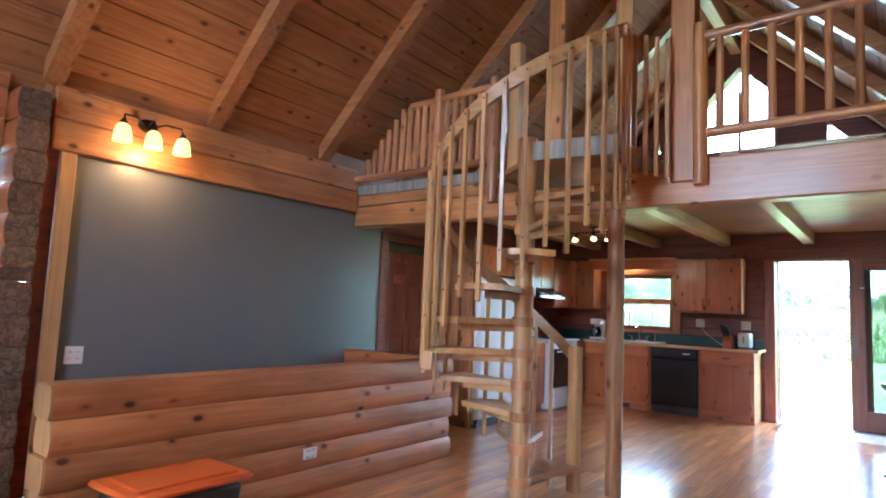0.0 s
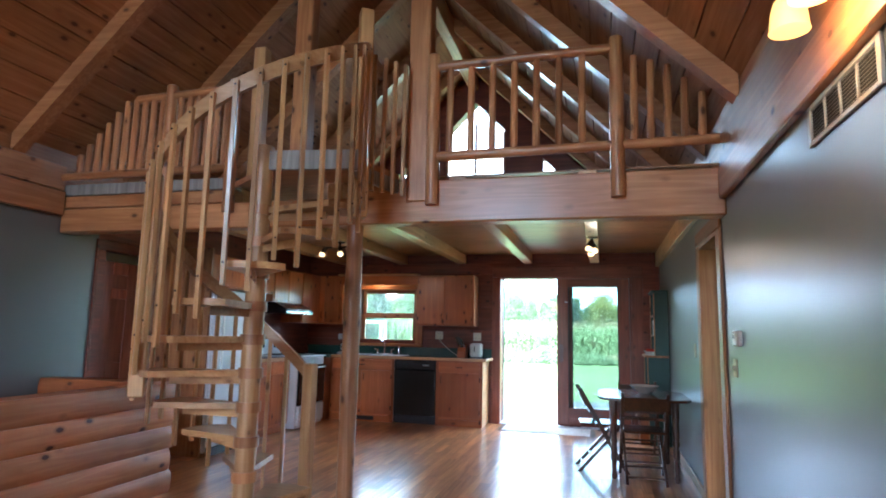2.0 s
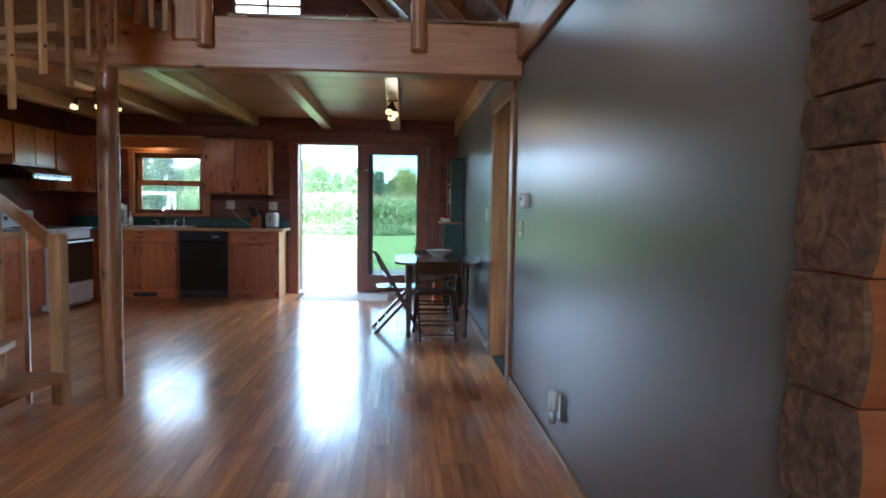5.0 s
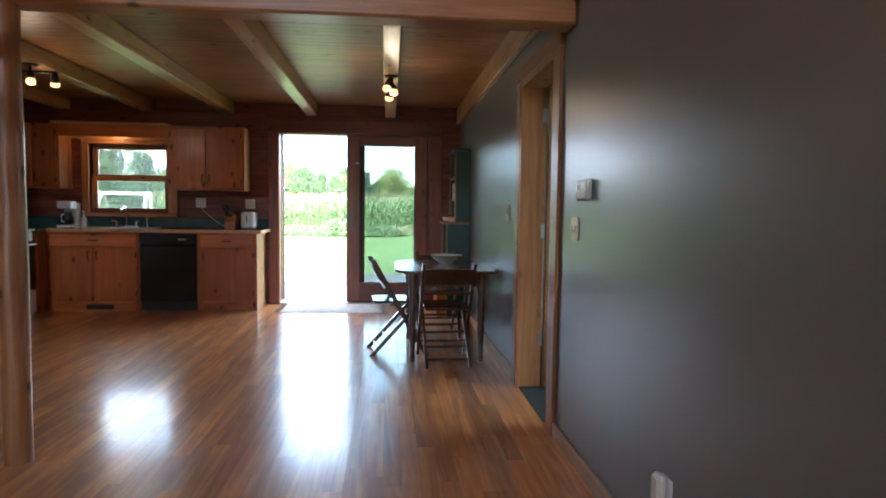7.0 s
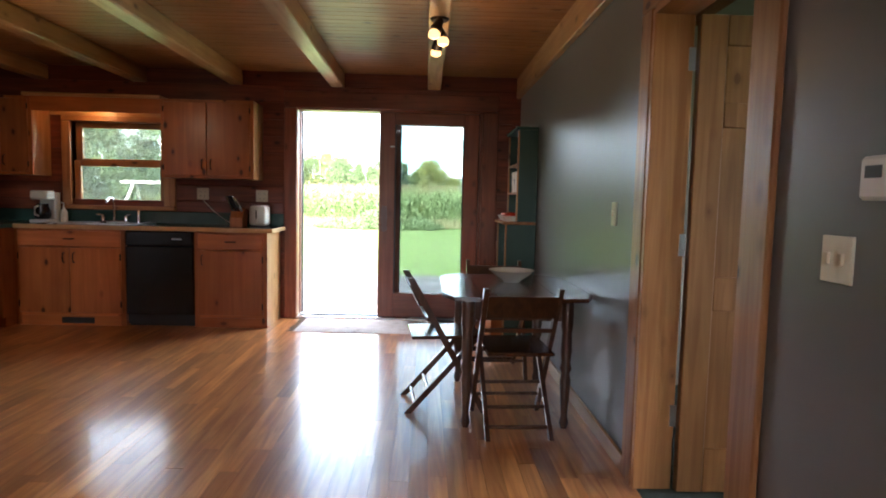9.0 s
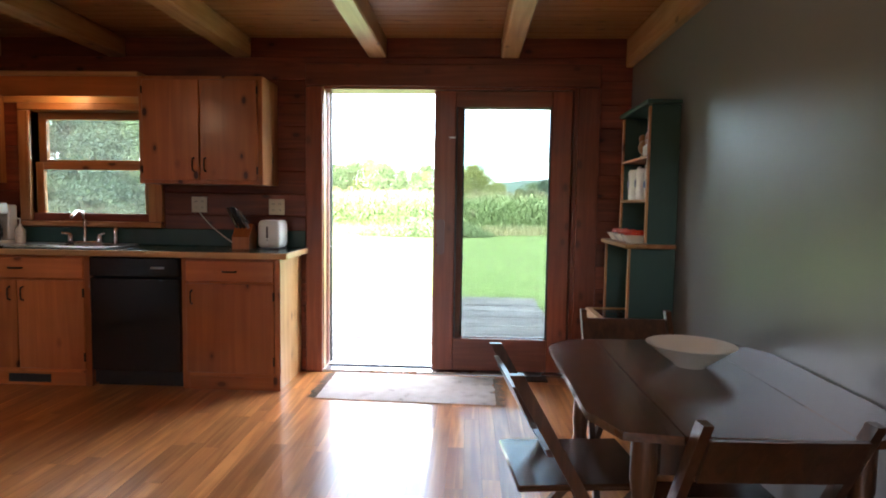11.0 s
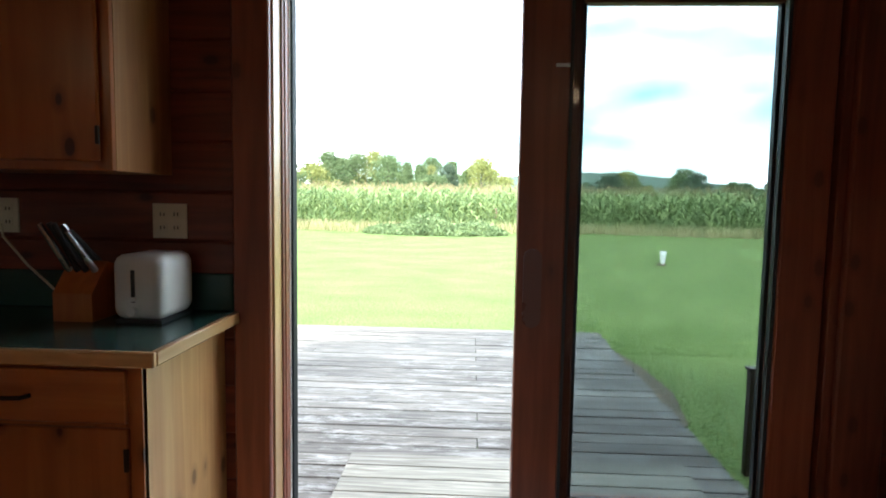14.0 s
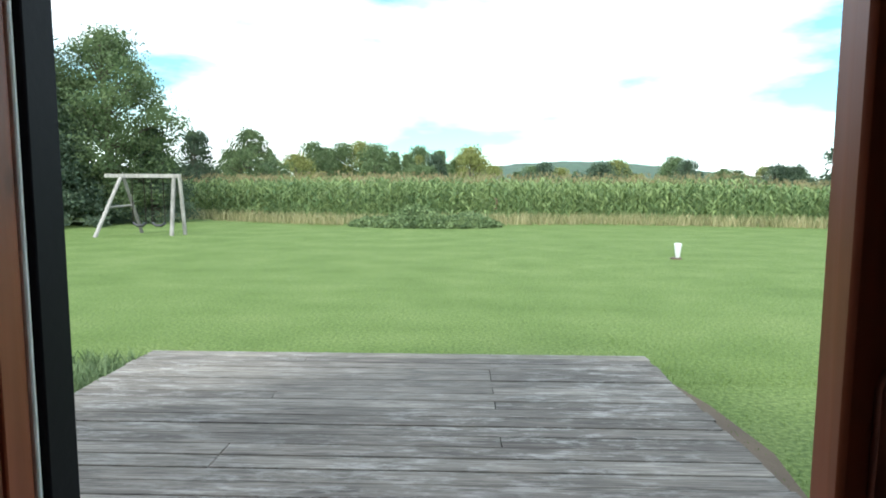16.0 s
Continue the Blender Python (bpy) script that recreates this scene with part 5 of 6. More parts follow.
for x in (-0.980, -0.915):
    part("slot", bx(B(), x, 10.86, 1.1085, x + 0.026, 11.01, 1.1115), black_matt, toast)
lv = part("lever_slot", bx(B(), -0.950, 10.8285, 0.98, -0.938, 10.8305, 1.075), black_matt, toast)
part("lever", bx(B(), -0.958, 10.812, 0.985, -0.930, 10.828, 0.996, 0.003), white_plastic, toast)
part("dial", rod(B(), (-0.944, 10.812, 0.955), (-0.944, 10.83, 0.955), 0.014), white_plastic, toast)
kb = thing("knife_block", (-1.13, 11.0, 0.915), "wooden knife block full of dark-handled knives", "knife block")
part("block", prism(B(), [(10.84, 0.9155), (10.98, 0.9155), (11.02, 1.06), (10.92, 1.09), (10.84, 1.0)], 0, -1.195, -1.075), cab_z, kb)
kr = random.Random(5)
for i in range(8):
    x = -1.18 + 0.027 * (i % 4)
    y = 10.90 + 0.05 * (i // 4)
    part("knife_handle", rod(B(), (x, y, 1.06), (x - 0.045 + kr.uniform(-0.03, 0.02), y - 0.05 - kr.uniform(0, 0.02), 1.18 + kr.uniform(0, 0.03)), 0.011, 0.009, 8), black_matt if i % 3 else steel, kb)
pot = thing("coffee_maker", (-2.950, 10.98, 0.915), "white drip coffee maker with a glass carafe", "coffee maker")
part("base", bx(B(), -3.038, 10.80, 0.9155, -2.871, 11.04, 0.945, 0.008), white_plastic, pot)
part("tower", bx(B(), -3.029, 10.95, 0.945, -2.880, 11.04, 1.20, 0.01), white_plastic, pot)
part("brew_head", bx(B(), -3.034, 10.81, 1.13, -2.875, 10.949, 1.215, 0.012), white_plastic, pot)
car = part("carafe", turned(B(), [(0.055, 0), (0.07, 0.03), (0.068, 0.08), (0.05, 0.13), (0.052, 0.145)], (-2.954, 10.875, 0.948), 16), black_gloss, pot, "dark glass carafe")
part("carafe_handle", sweep(B(), [(-2.954, 10.81, 1.07), (-2.954, 10.76, 1.06), (-2.954, 10.76, 0.99), (-2.954, 10.81, 0.98)], 0.009), white_plastic, car)
soap = thing("soap_bottle", (-2.82, 11.0, 0.915), "clear pump bottle of hand soap by the sink", "bottle")
part("bottle", turned(B(), [(0.03, 0), (0.033, 0.01), (0.033, 0.10), (0.012, 0.13), (0.012, 0.145)], (-2.82, 10.98, 0.9155), 14), stoneware, soap)
part("pump", sweep(B(), [(-2.82, 10.98, 1.06), (-2.82, 10.98, 1.10), (-2.82, 10.94, 1.105)], 0.005), white_plastic, soap)

# ---- table and chairs ----
tab = thing("dining_table", (1.17, 8.6, 0), "dark-stained drop-leaf dining table with turned legs", "table")
TZ = 0.715
bm = prism(B(), [(0.96, 8.12), (1.36, 8.12), (1.36, 9.14), (0.96, 9.14)], 2, TZ - 0.022, TZ)
part("tabletop", bm, dark_wood_y, tab)
part("leaf", prism(B(), [(0.957, 8.12), (0.957, 9.14), (0.84, 9.12), (0.76, 9.0), (0.76, 8.28), (0.82, 8.14)], 2, TZ - 0.022, TZ - 0.0005), dark_wood_y, tab)
part("leaf", prism(B(), [(1.363, 8.12), (1.363, 9.14), (1.50, 9.11), (1.57, 8.98), (1.57, 8.28), (1.52, 8.16)], 2, TZ - 0.022, TZ - 0.0005), dark_wood_y, tab)
for b in ((0.93, 8.20, 1.39, 8.22), (0.93, 9.04, 1.39, 9.06), (0.92, 8.22, 0.94, 9.04), (1.38, 8.22, 1.40, 9.04)):
    part("apron", bx(B(), b[0], b[1], TZ - 0.13, b[2], b[3], TZ - 0.0235), dark_wood, tab)
for x, y in ((0.895, 8.22), (1.425, 8.22), (0.895, 9.04), (1.425, 9.04)):
    part("leg", turned(B(), [(0.016, 0), (0.026, 0.03), (0.018, 0.07), (0.02, 0.10), (0.03, 0.26), (0.022, 0.30), (0.032, 0.33), (0.024, 0.36), (0.03, 0.42), (0.026, 0.52), (0.033, 0.56), (0.033, TZ - 0.0235)], (x, y, 0), 14), dark_wood, tab)
bowl = thing("serving_bowl", (1.20, 8.76, TZ), "wide white glazed serving bowl on the table", "bowl")
part("bowl", turned(B(), [(0.05, 0.0005), (0.06, 0.012), (0.10, 0.04), (0.135, 0.07), (0.145, 0.075), (0.135, 0.074), (0.095, 0.042), (0.04, 0.02)], (1.20, 8.76, TZ), 28), stoneware, bowl)


def folding_chair():
    """A wooden folding chair facing +y, its origin on the floor under the seat."""
    t = thing("folding_chair", (0, 0, 0), "dark-stained wooden folding chair at the table", "chair", "chairs round the table")
    for x in (-0.19, 0.19):
        part("back_leg", prism(B(), [(0.20, 0.0), (0.24, 0.0), (-0.195, 0.775), (-0.235, 0.775)], 0, x - 0.012, x + 0.012), dark_wood, t)
        s = x * 0.86
        part("front_leg", prism(B(), [(-0.24, 0.0), (-0.20, 0.0), (0.19, 0.43), (0.15, 0.43)], 0, s - 0.011, s + 0.011), dark_wood, t)
    part("seat", bx(B(), -0.175, -0.20, 0.425, 0.175, 0.21, 0.445, 0.006), dark_wood_y, t)
    for y0, z0, y1, z1 in ((-0.222, 0.615, -0.165, 0.735), (-0.125, 0.53, -0.115, 0.553)):
        part("back_slat", prism(B(), [(y0, z1), (y0 + 0.016, z1), (y1 + 0.016, z0), (y1, z0)], 0, -0.178, 0.178), dark_wood, t)
    part("stretcher", rod(B(), (-0.178, 0.155, 0.12), (0.178, 0.155, 0.12), 0.010), dark_wood, t)
    part("stretcher", rod(B(), (-0.178, 0.115, 0.2), (0.178, 0.115, 0.2), 0.010), dark_wood, t)
    part("stretcher", rod(B(), (-0.153, -0.175, 0.05), (0.153, -0.175, 0.05), 0.010), dark_wood, t)
    part("stretcher", rod(B(), (-0.153, -0.10, 0.13), (0.153, -0.10, 0.13), 0.010), dark_wood, t)
    return t


chair = folding_chair()
chair.matrix_basis = pose(1.15, 8.27, 0, 0, 0, 3)
copy_thing(chair, pose(0.78, 8.60, 0, 0, 0, -84))
copy_thing(chair, pose(1.17, 9.28, 0, 0, 0, 180))

# ---- hutch with its things ----
hx0, hx1, hy0, hy1 = 1.42, XR - 0.004, 10.05, 10.61
hut = thing("hutch", (1.45, 10.25, 0), "dark green hutch with pine edges, open shelves over a deep ledge", "hutch")
for y in (hy0, hy1 - 0.02):
    part("side_panel", bx(B(), hx0, y, 1.03, hx1, y + 0.02, 1.80, 0.002), green_paint, hut)
    part("lower_side", bx(B(), 1.335, y, 0, hx1, y + 0.02, 1.02, 0.002), green_paint, hut)
    part("edge_strip", bx(B(), hx0 - 0.012, y - 0.003, 1.052, hx0 - 0.0005, y + 0.024, 1.79, 0.002), pine_z, hut)
    part("edge_strip", bx(B(), 1.323, y - 0.003, 0, 1.3345, y + 0.024, 1.02, 0.002), pine_z, hut)
for z in (1.29, 1.53):
    part("shelf", bx(B(), hx0 - 0.01, hy0 + 0.021, z - 0.016, hx1 - 0.012, hy1 - 0.021, z, 0.002), pine_y, hut)
part("ledge", bx(B(), 1.30, hy0 - 0.025, 1.0205, hx1, hy1 + 0.025, 1.045, 0.006), pine_y, hut)
part("cornice", bx(B(), hx0 - 0.03, hy0 - 0.02, 1.80, hx1, hy1 + 0.02, 1.825, 0.006), green_paint, hut)
part("back_panel", bx(B(), hx1 - 0.011, hy0 + 0.021, 0.0, hx1, hy1 - 0.021, 1.80), red_y, hut)
for i, (y, r, h) in enumerate(((10.51, 0.067, 0.17), (10.36, 0.065, 0.17), (10.20, 0.058, 0.15))):
    c = thing("canister", (1.495, y, 1.29), "cream stoneware canister with a lid and blue mark", "canister", "canister set")
    part("jar", turned(B(), [(r * 0.93, 0.0005), (r * 0.95, 0.01), (r * 0.97, h * 0.85), (r, h * 0.9), (r, h)], (1.495, y, 1.29)), stoneware, c)
    part("lid", turned(B(), [(r, 0), (r * 0.9, 0.012), (0.012, 0.018), (0.014, 0.03), (0.008, 0.036)], (1.495, y, 1.2905 + h)), stoneware, c)
    part("mark", bx(B(), 1.4925 - r, y - 0.012, 1.29 + h * 0.45, 1.497 - r, y + 0.012, 1.29 + h * 0.7), plain("blue_mark", (0.10, 0.13, 0.22)) if i == 0 else bpy.data.materials["blue_mark"], c)
def bird():
    bm = B()
    for c, s in (((0, 0, 0.075), (0.035, 0.05, 0.045)), ((0, 0.045, 0.13), (0.02, 0.022, 0.03)), ((0, -0.06, 0.115), (0.012, 0.03, 0.05))):
        bmesh.ops.create_uvsphere(bm, u_segments=14, v_segments=9, radius=1.0, matrix=Matrix.Translation((1.50, 10.45, 1.53)) @ Matrix.Translation(c) @ Matrix.Diagonal((*s, 1)))
    rod(bm, (1.50, 10.45, 1.5305), (1.50, 10.45, 1.575), 0.028, 0.012)
    return bm
solid("bird_figurine", bird(), feather_brown, "small brown ceramic bird figurine on the top shelf", "figurine")
for y, r, h in ((10.30, 0.045, 0.11), (10.18, 0.035, 0.13)):
    solid("jar", turned(B(), [(r * 0.8, 0.0005), (r, 0.02), (r, h * 0.6), (r * 0.5, h * 0.8), (r * 0.55, h)], (1.495, y, 1.53)), stoneware, "cream glazed jar on the top shelf", "jar")
for y, n in ((10.50, 3), (10.34, 3), (10.17, 4)):
    b = thing("small_bowl", (1.385, y, 1.045), "white oval bowl of red tomatoes on the ledge", "bowl", "bowls on the ledge")
    part("dish", turned(B(), [(0.045, 0.0005), (0.055, 0.01), (0.075, 0.042), (0.08, 0.045), (0.07, 0.043), (0.04, 0.012)], (1.385, y, 1.045), 20), stoneware, b)
    for k in range(n):
        fruit = B()
        a = 2 * math.pi * k / n
        bmesh.ops.create_uvsphere(fruit, u_segments=12, v_segments=8, radius=0.027, matrix=Matrix.Translation((1.385 + 0.034 * math.cos(a), y + 0.034 * math.sin(a), 1.045 + 0.05)) @ Matrix.Diagonal((1, 1, 0.85, 1)))
        part("tomato", fruit, tomato_skin, b)
binn = thing("wooden_bin", (1.33, 10.2, 0), "pine kitchen bin with a framed dark lid under the ledge", "bin")
part("body", bx(B(), 1.23, 10.08, 0, 1.55, 10.56, 0.55, 0.004), cab_z, binn)
for b in ((1.205, 10.055, 1.245, 10.585), (1.525, 10.055, 1.56, 10.585), (1.245, 10.055, 1.525, 10.095), (1.245, 10.545, 1.525, 10.585)):
    part("lid_frame", bx(B(), b[0], b[1], 0.551, b[2], b[3], 0.605, 0.004), pale_y, binn)
part("lid", bx(B(), 1.245, 10.095, 0.552, 1.525, 10.545, 0.60), black_gloss, binn)
part("knob", turned(B(), [(0.012, 0), (0.02, 0.012), (0.012, 0.022)], (1.36, 10.32, 0.6005)), iron, binn)

# rug by the door, with a ragged fringe
rug = thing("rug", (0.1, 10.7, 0), "faded beige door rug with a worn pattern and frayed fringe", "rug")
bm = B()
nx, ny = 26, 14
rr = random.Random(3)
grid = [[bm.verts.new((-0.51 + 1.15 * i / nx + (rr.uniform(-0.012, 0.012) if i in (0, nx) else 0), 10.42 + 0.60 * j / ny + 0.05 * (i / nx - 0.5) * -1, 0.006 + 0.003 * math.sin(i * 0.9) * math.sin(j * 0.7))) for j in range(ny + 1)] for i in range(nx + 1)]
for i in range(nx):
    for j in range(ny):
        bm.faces.new((grid[i][j], grid[i + 1][j], grid[i + 1][j + 1], grid[i][j + 1]))
bmesh.ops.solidify(bm, geom=bm.faces[:], thickness=0.004)
part("weave", bm, rug_mat, rug)
for s, x in ((-1, -0.51), (1, 0.64)):
    bm = B()
    for k in range(60):
        y = 10.43 + 0.57 * k / 60 + (0.025 if s < 0 else -0.025)
        rod(bm, (x, y, 0.006), (x + s * rr.uniform(0.03, 0.07), y + rr.uniform(-0.02, 0.02), 0.004), 0.003, 0.002, 4)
    tagged(part("fringe", bm, plain("fringe", (0.33, 0.29, 0.25), 0.95) if s < 0 else bpy.data.materials["fringe"], rug), kind="stuff")

# storage tote and a wooden crate by the half wall
tote = thing("storage_tote", (-2.1, 3.85, 0), "black plastic storage tote with a bright orange lid", "storage tote")
bm = bx(B(), -2.27, 3.56, 0.0, -1.92, 4.12, 0.385, 0.03)
for v in bm.verts:
    k = 0.86 + 0.14 * v.co.z / 0.385
    v.co.x, v.co.y = -2.095 + (v.co.x + 2.095) * k, 3.84 + (v.co.y - 3.84) * k
part("tub", bm, black_matt, tote)
lid = part("lid", bx(B(), -2.30, 3.53, 0.386, -1.89, 4.15, 0.42, 0.015), orange_plastic, tote, "bright orange plastic lid")
part("lid_top", bx(B(), -2.25, 3.59, 0.4205, -1.94, 4.09, 0.432, 0.01), orange_plastic, lid)
crate = thing("wooden_crate", (-2.1, 3.25, 0), "low reddish wooden crate beside the tote", "crate")
for b in ((-2.27, 3.08, -1.93, 3.10), (-2.27, 3.46, -1.93, 3.48), (-2.27, 3.10, -2.25, 3.46), (-1.95, 3.10, -1.93, 3.46)):
    part("side_board", bx(B(), b[0], b[1], 0.0, b[2], b[3], 0.27, 0.003), red_y, crate)
part("bottom_board", bx(B(), -2.25, 3.10, 0.0, -1.95, 3.46, 0.015), red_y, crate)


# ---- outdoors ----
GZ = -0.30
bm = B()


def ground_h(x, y):
    return GZ + 0.05 * noise.noise((x * 0.12, y * 0.12, 0)) * min(1.0, max(0.0, (y - 17) / 8))
xs = [-600, -200, -80] + [-50 + 2.5 * i for i in range(41)] + [80, 200, 600]
ys = [-400, -100, -20, 0, YD + 0.1, 15.0] + [17 + 2.5 * i for i in range(22)] + [90, 150, 300, 900]
rows_ = [[bm.verts.new((x, y, ground_h(x, y))) for x in xs] for y in ys]
for a, b in zip(rows_, rows_[1:]):
    for k in range(len(xs) - 1):
        bm.faces.new((a[k], a[k + 1], b[k + 1], b[k]))
solid("ground", bm, lawn_mat, "wide mown green lawn reaching to the horizon", "lawn", kind="structure")

deck = thing("deck", (-0.7, 13.5, GZ), "weathered grey plank deck outside the sliding door", "deck", kind="structure")
DX0, DX1, DYE, DZ0 = -2.79, 1.43, 15.62, -0.12
dr_ = random.Random(8)
y = YD + 0.25
while y < DYE:
    w = min(0.138, DYE - y)
    cut = dr_.choice((None, None, None, -1.4, 0.1))
    for a, b in ([(DX0, DX1)] if cut is None else [(DX0, cut - 0.002), (cut + 0.002, DX1)]):
        bm = bx(B(), a + (dr_.uniform(-0.012, 0.012) if a == DX0 else 0), y, DZ0 - 0.036 + dr_.uniform(-0.002, 0.0), b + (dr_.uniform(-0.012, 0.012) if b == DX1 else 0), y + w - 0.004, DZ0 + dr_.uniform(-0.003, 0.002), 0.004)
        part("plank", bm, grey_deck, deck)
    y += 0.143
part("rim_joist", bx(B(), DX0 + 0.02, DYE - 0.05, GZ - 0.05, DX1 - 0.02, DYE - 0.012, DZ0 - 0.04), grey_timber, deck)
for x in (DX0 + 0.03, DX1 - 0.07):
    part("rim_joist", bx(B(), x, YD + 0.25, GZ - 0.05, x + 0.04, DYE - 0.055, DZ0 - 0.04), grey_timber, deck)
step = thing("door_step", (-0.2, 11.7, DZ0), "weathered wooden platform step before the sliding door", "step")
for i in range(6):
    part("plank", bx(B(), -0.57, YD + 0.28 + i * 0.14, DZ0 + 0.035, 1.15, YD + 0.28 + i * 0.14 + 0.132, DZ0 + 0.07, 0.003), step_board, step)
for x in (-0.55, 1.09):
    part("bearer", bx(B(), x, YD + 0.29, DZ0 + 0.003, x + 0.04, YD + 1.10, DZ0 + 0.034), grey_timber, step)
post = thing("deck_rail", (1.70, 12.65, GZ), "dark metal rail post beside the deck", "railing")
part("post", bx(B(), 1.67, 12.62, GZ, 1.72, 12.67, 0.33, 0.005), iron, post)
part("cap", bx(B(), 1.66, 12.61, 0.3305, 1.73, 12.68, 0.35, 0.004), iron, post)
part("rail", rod(B(), (1.72, 12.645, 0.28), (2.7, 12.70, 0.22), 0.016), iron, post)
part("post", bx(B(), 2.68, 12.68, GZ, 2.73, 12.73, 0.28, 0.005), iron, post)
solid("soil_patch", prism(B(), [(1.45, 13.2), (1.62, 13.4), (1.75, 14.1), (1.70, 14.9), (1.58, 15.5), (1.45, 15.4)], 2, GZ - 0.02, GZ + 0.015), stone_soil, "bare soil strip along the deck edge", "soil", kind="structure")


def cards(name, places, size, material, parent=None, label="", category="", kind="stuff", aspect=0.5, up=0.4, rnd=1):
    """Many small leaf-shaped faces, each bent along its midrib."""
    r = np.random.RandomState(rnd)
    n_ = len(places)
    c = np.asarray(places, float)
    d = r.normal(size=(n_, 3))
    d[:, 2] += up
    d /= np.linalg.norm(d, axis=1)[:, None]
    s = np.cross(d, r.normal(size=(n_, 3)))
    s /= np.linalg.norm(s, axis=1)[:, None]
    L = size * r.uniform(0.6, 1.3, size=(n_, 1))
    w = L * aspect
    v = np.stack([c - d * L * 0.5, c + s * w * 0.5, c + d * L * 0.5, c - s * w * 0.5], 1).reshape(-1, 3)
    f = np.arange(n_ * 4).reshape(n_, 4)
    me = bpy.data.meshes.new(name)
    me.from_pydata(v.tolist(), [], f.tolist())
    me.materials.append(material)
    ob = new(name, me)
    if parent:
        ob.parent = parent
        return tagged(ob, kind=kind)
    return tagged(ob, label, category, kind=kind)


def tree(x, y, h, spread, seed, material, label, leaves=2600, size=0.28, base=0.25, conifer=False, group="trees"):
    """A tapered trunk, limbs and a crown of leaf clumps with gaps."""
    r = np.random.RandomState(seed)
    t = thing("tree", (0, 0, 0), label, "tree", group)
    bm = B()
    lean = Vector((r.uniform(-0.05, 0.05), r.uniform(-0.05, 0.05), 1))
    rod(bm, (0, 0, -0.1), lean * h * 0.5, h * 0.022, h * 0.013, 8)
    rod(bm, lean * h * 0.5, lean * h * 0.92, h * 0.013, h * 0.004, 7)
    pts = []
    clumps = 190 if leaves > 9000 else 80
    for k in range(clumps):
        u = r.uniform(base, 1.0)
        wide = (1.05 - u) if conifer else math.sin(math.pi * min(1, (u - base) / (1 - base) * 0.8 + 0.18)) * r.uniform(0.75, 1.15)
        a = r.uniform(0, 2 * math.pi)
        rad = spread * wide * math.sqrt(r.uniform(0.1, 1.0))
        c = np.array([rad * math.cos(a), rad * math.sin(a), h * u * (0.97 if u > 0.9 else 1)])
        if k % 2 == 0:
            rod(bm, lean * h * max(0.15, u - 0.16), Vector(c), h * 0.007, h * 0.002, 5)
        sz = spread * (r.uniform(0.09, 0.2) if clumps > 100 else r.uniform(0.14, 0.28))
        q = np.clip(r.normal(size=(leaves // clumps, 3)), -1.5, 1.5) * np.array([sz, sz, sz * (0.45 if conifer else 0.62)])
        pts.append(c + q)
    part("trunk", bm, bark, t)
    cards("crown", np.concatenate(pts), size, material, t, rnd=seed)
    t.location = (x, y, GZ)
    return t


# big trees left of the lawn, seen past the swing set
tree(-19.5, 36.0, 9.0, 3.3, 1, leaf_dark, "tall dark green shade tree at the lawn's edge", 90000, 0.15, 0.05)
tree(-15.9, 37.5, 8.5, 2.9, 2, leaf_mid, "tall loose-crowned tree beside the lawn", 60000, 0.13, 0.07)
tree(-22.5, 34.0, 8.2, 3.6, 3, leaf_dark, "dense dark conifer at the lawn's edge", 60000, 0.16, 0.03, True)
tree(-17.4, 35.0, 5.0, 2.9, 4, leaf_dark, "low dark spruce beside the swing set", 60000, 0.14, 0.03, True)
tree(-14.6, 38.5, 4.4, 2.0, 5, leaf_dark, "low dark spruce beside the swing set", 24000, 0.11, 0.04, True)
tree(-26.0, 33.0, 9.5, 3.6, 6, leaf_mid, "tall shade tree at the lawn's edge", 40000, 0.13, 0.1)
tree(31.0, 58.0, 5.7, 3.6, 7, leaf_dark, "broad dark tree at the far side of the field", 16000, 0.24, 0.1)
# middle distance
tree(-16.6, 48.0, 5.3, 2.3, 11, leaf_dark, "dark conifer behind the corn", 14000, 0.15, 0.05, True)
tree(-13.6, 49.0, 5.4, 2.3, 12, leaf_mid, "rounded green tree behind the corn", 14000, 0.15, 0.1)
kinds = []
for i, (m, lab, con) in enumerate(((leaf_yellow, "yellow-green field tree", False), (leaf_mid, "green field tree", False), (leaf_dark, "dark green field tree", False), (leaf_mid, "slender green field tree", True))):
    kinds.append(tree(-30 + 9 * i, 96, (7.5, 8.0, 7.0, 7.0)[i], (3.2, 3.4, 3.0, 1.8)[i], 20 + i, m, lab + " beyond the corn", 7000, 0.30, 0.12, con, "field trees"))
fr2 = random.Random(6)
for x, k in ((-22.5, 0), (-19.5, 1), (-17.0, 1), (-14.5, 0), (-12.0, 1), (-9.5, 3), (-7.5, 3), (-5.6, 1), (-3.6, 2), (-1.0, 3), (1.0, 0), (2.2, 0), (-26, 2), (-34, 1), (-39, 2), (-44, 1), (-50, 2), (12.0, 2), (16.0, 2), (19.5, 2), (23, 0), (25.5, 0), (29, 2), (31, 1), (34, 2), (37, 2), (40, 1), (43, 2), (46, 2), (49, 1), (52, 2), (57, 1), (62, 2), (68, 2)):
    low = 0.55 if x > 10 else (0.95 if -21 < x < -13 else 0.72)
    size = Matrix.Diagonal((fr2.uniform(0.7, 1.15), fr2.uniform(0.7, 1.15), fr2.uniform(0.8, 1.2), 1))
    copy_thing(kinds[k], pose(x * 0.98, 92 + fr2.uniform(-5, 8), GZ - (1 - low) * 7.0 * fr2.uniform(0.75, 1.0), 0, 0, fr2.uniform(0, 360)) @ size)
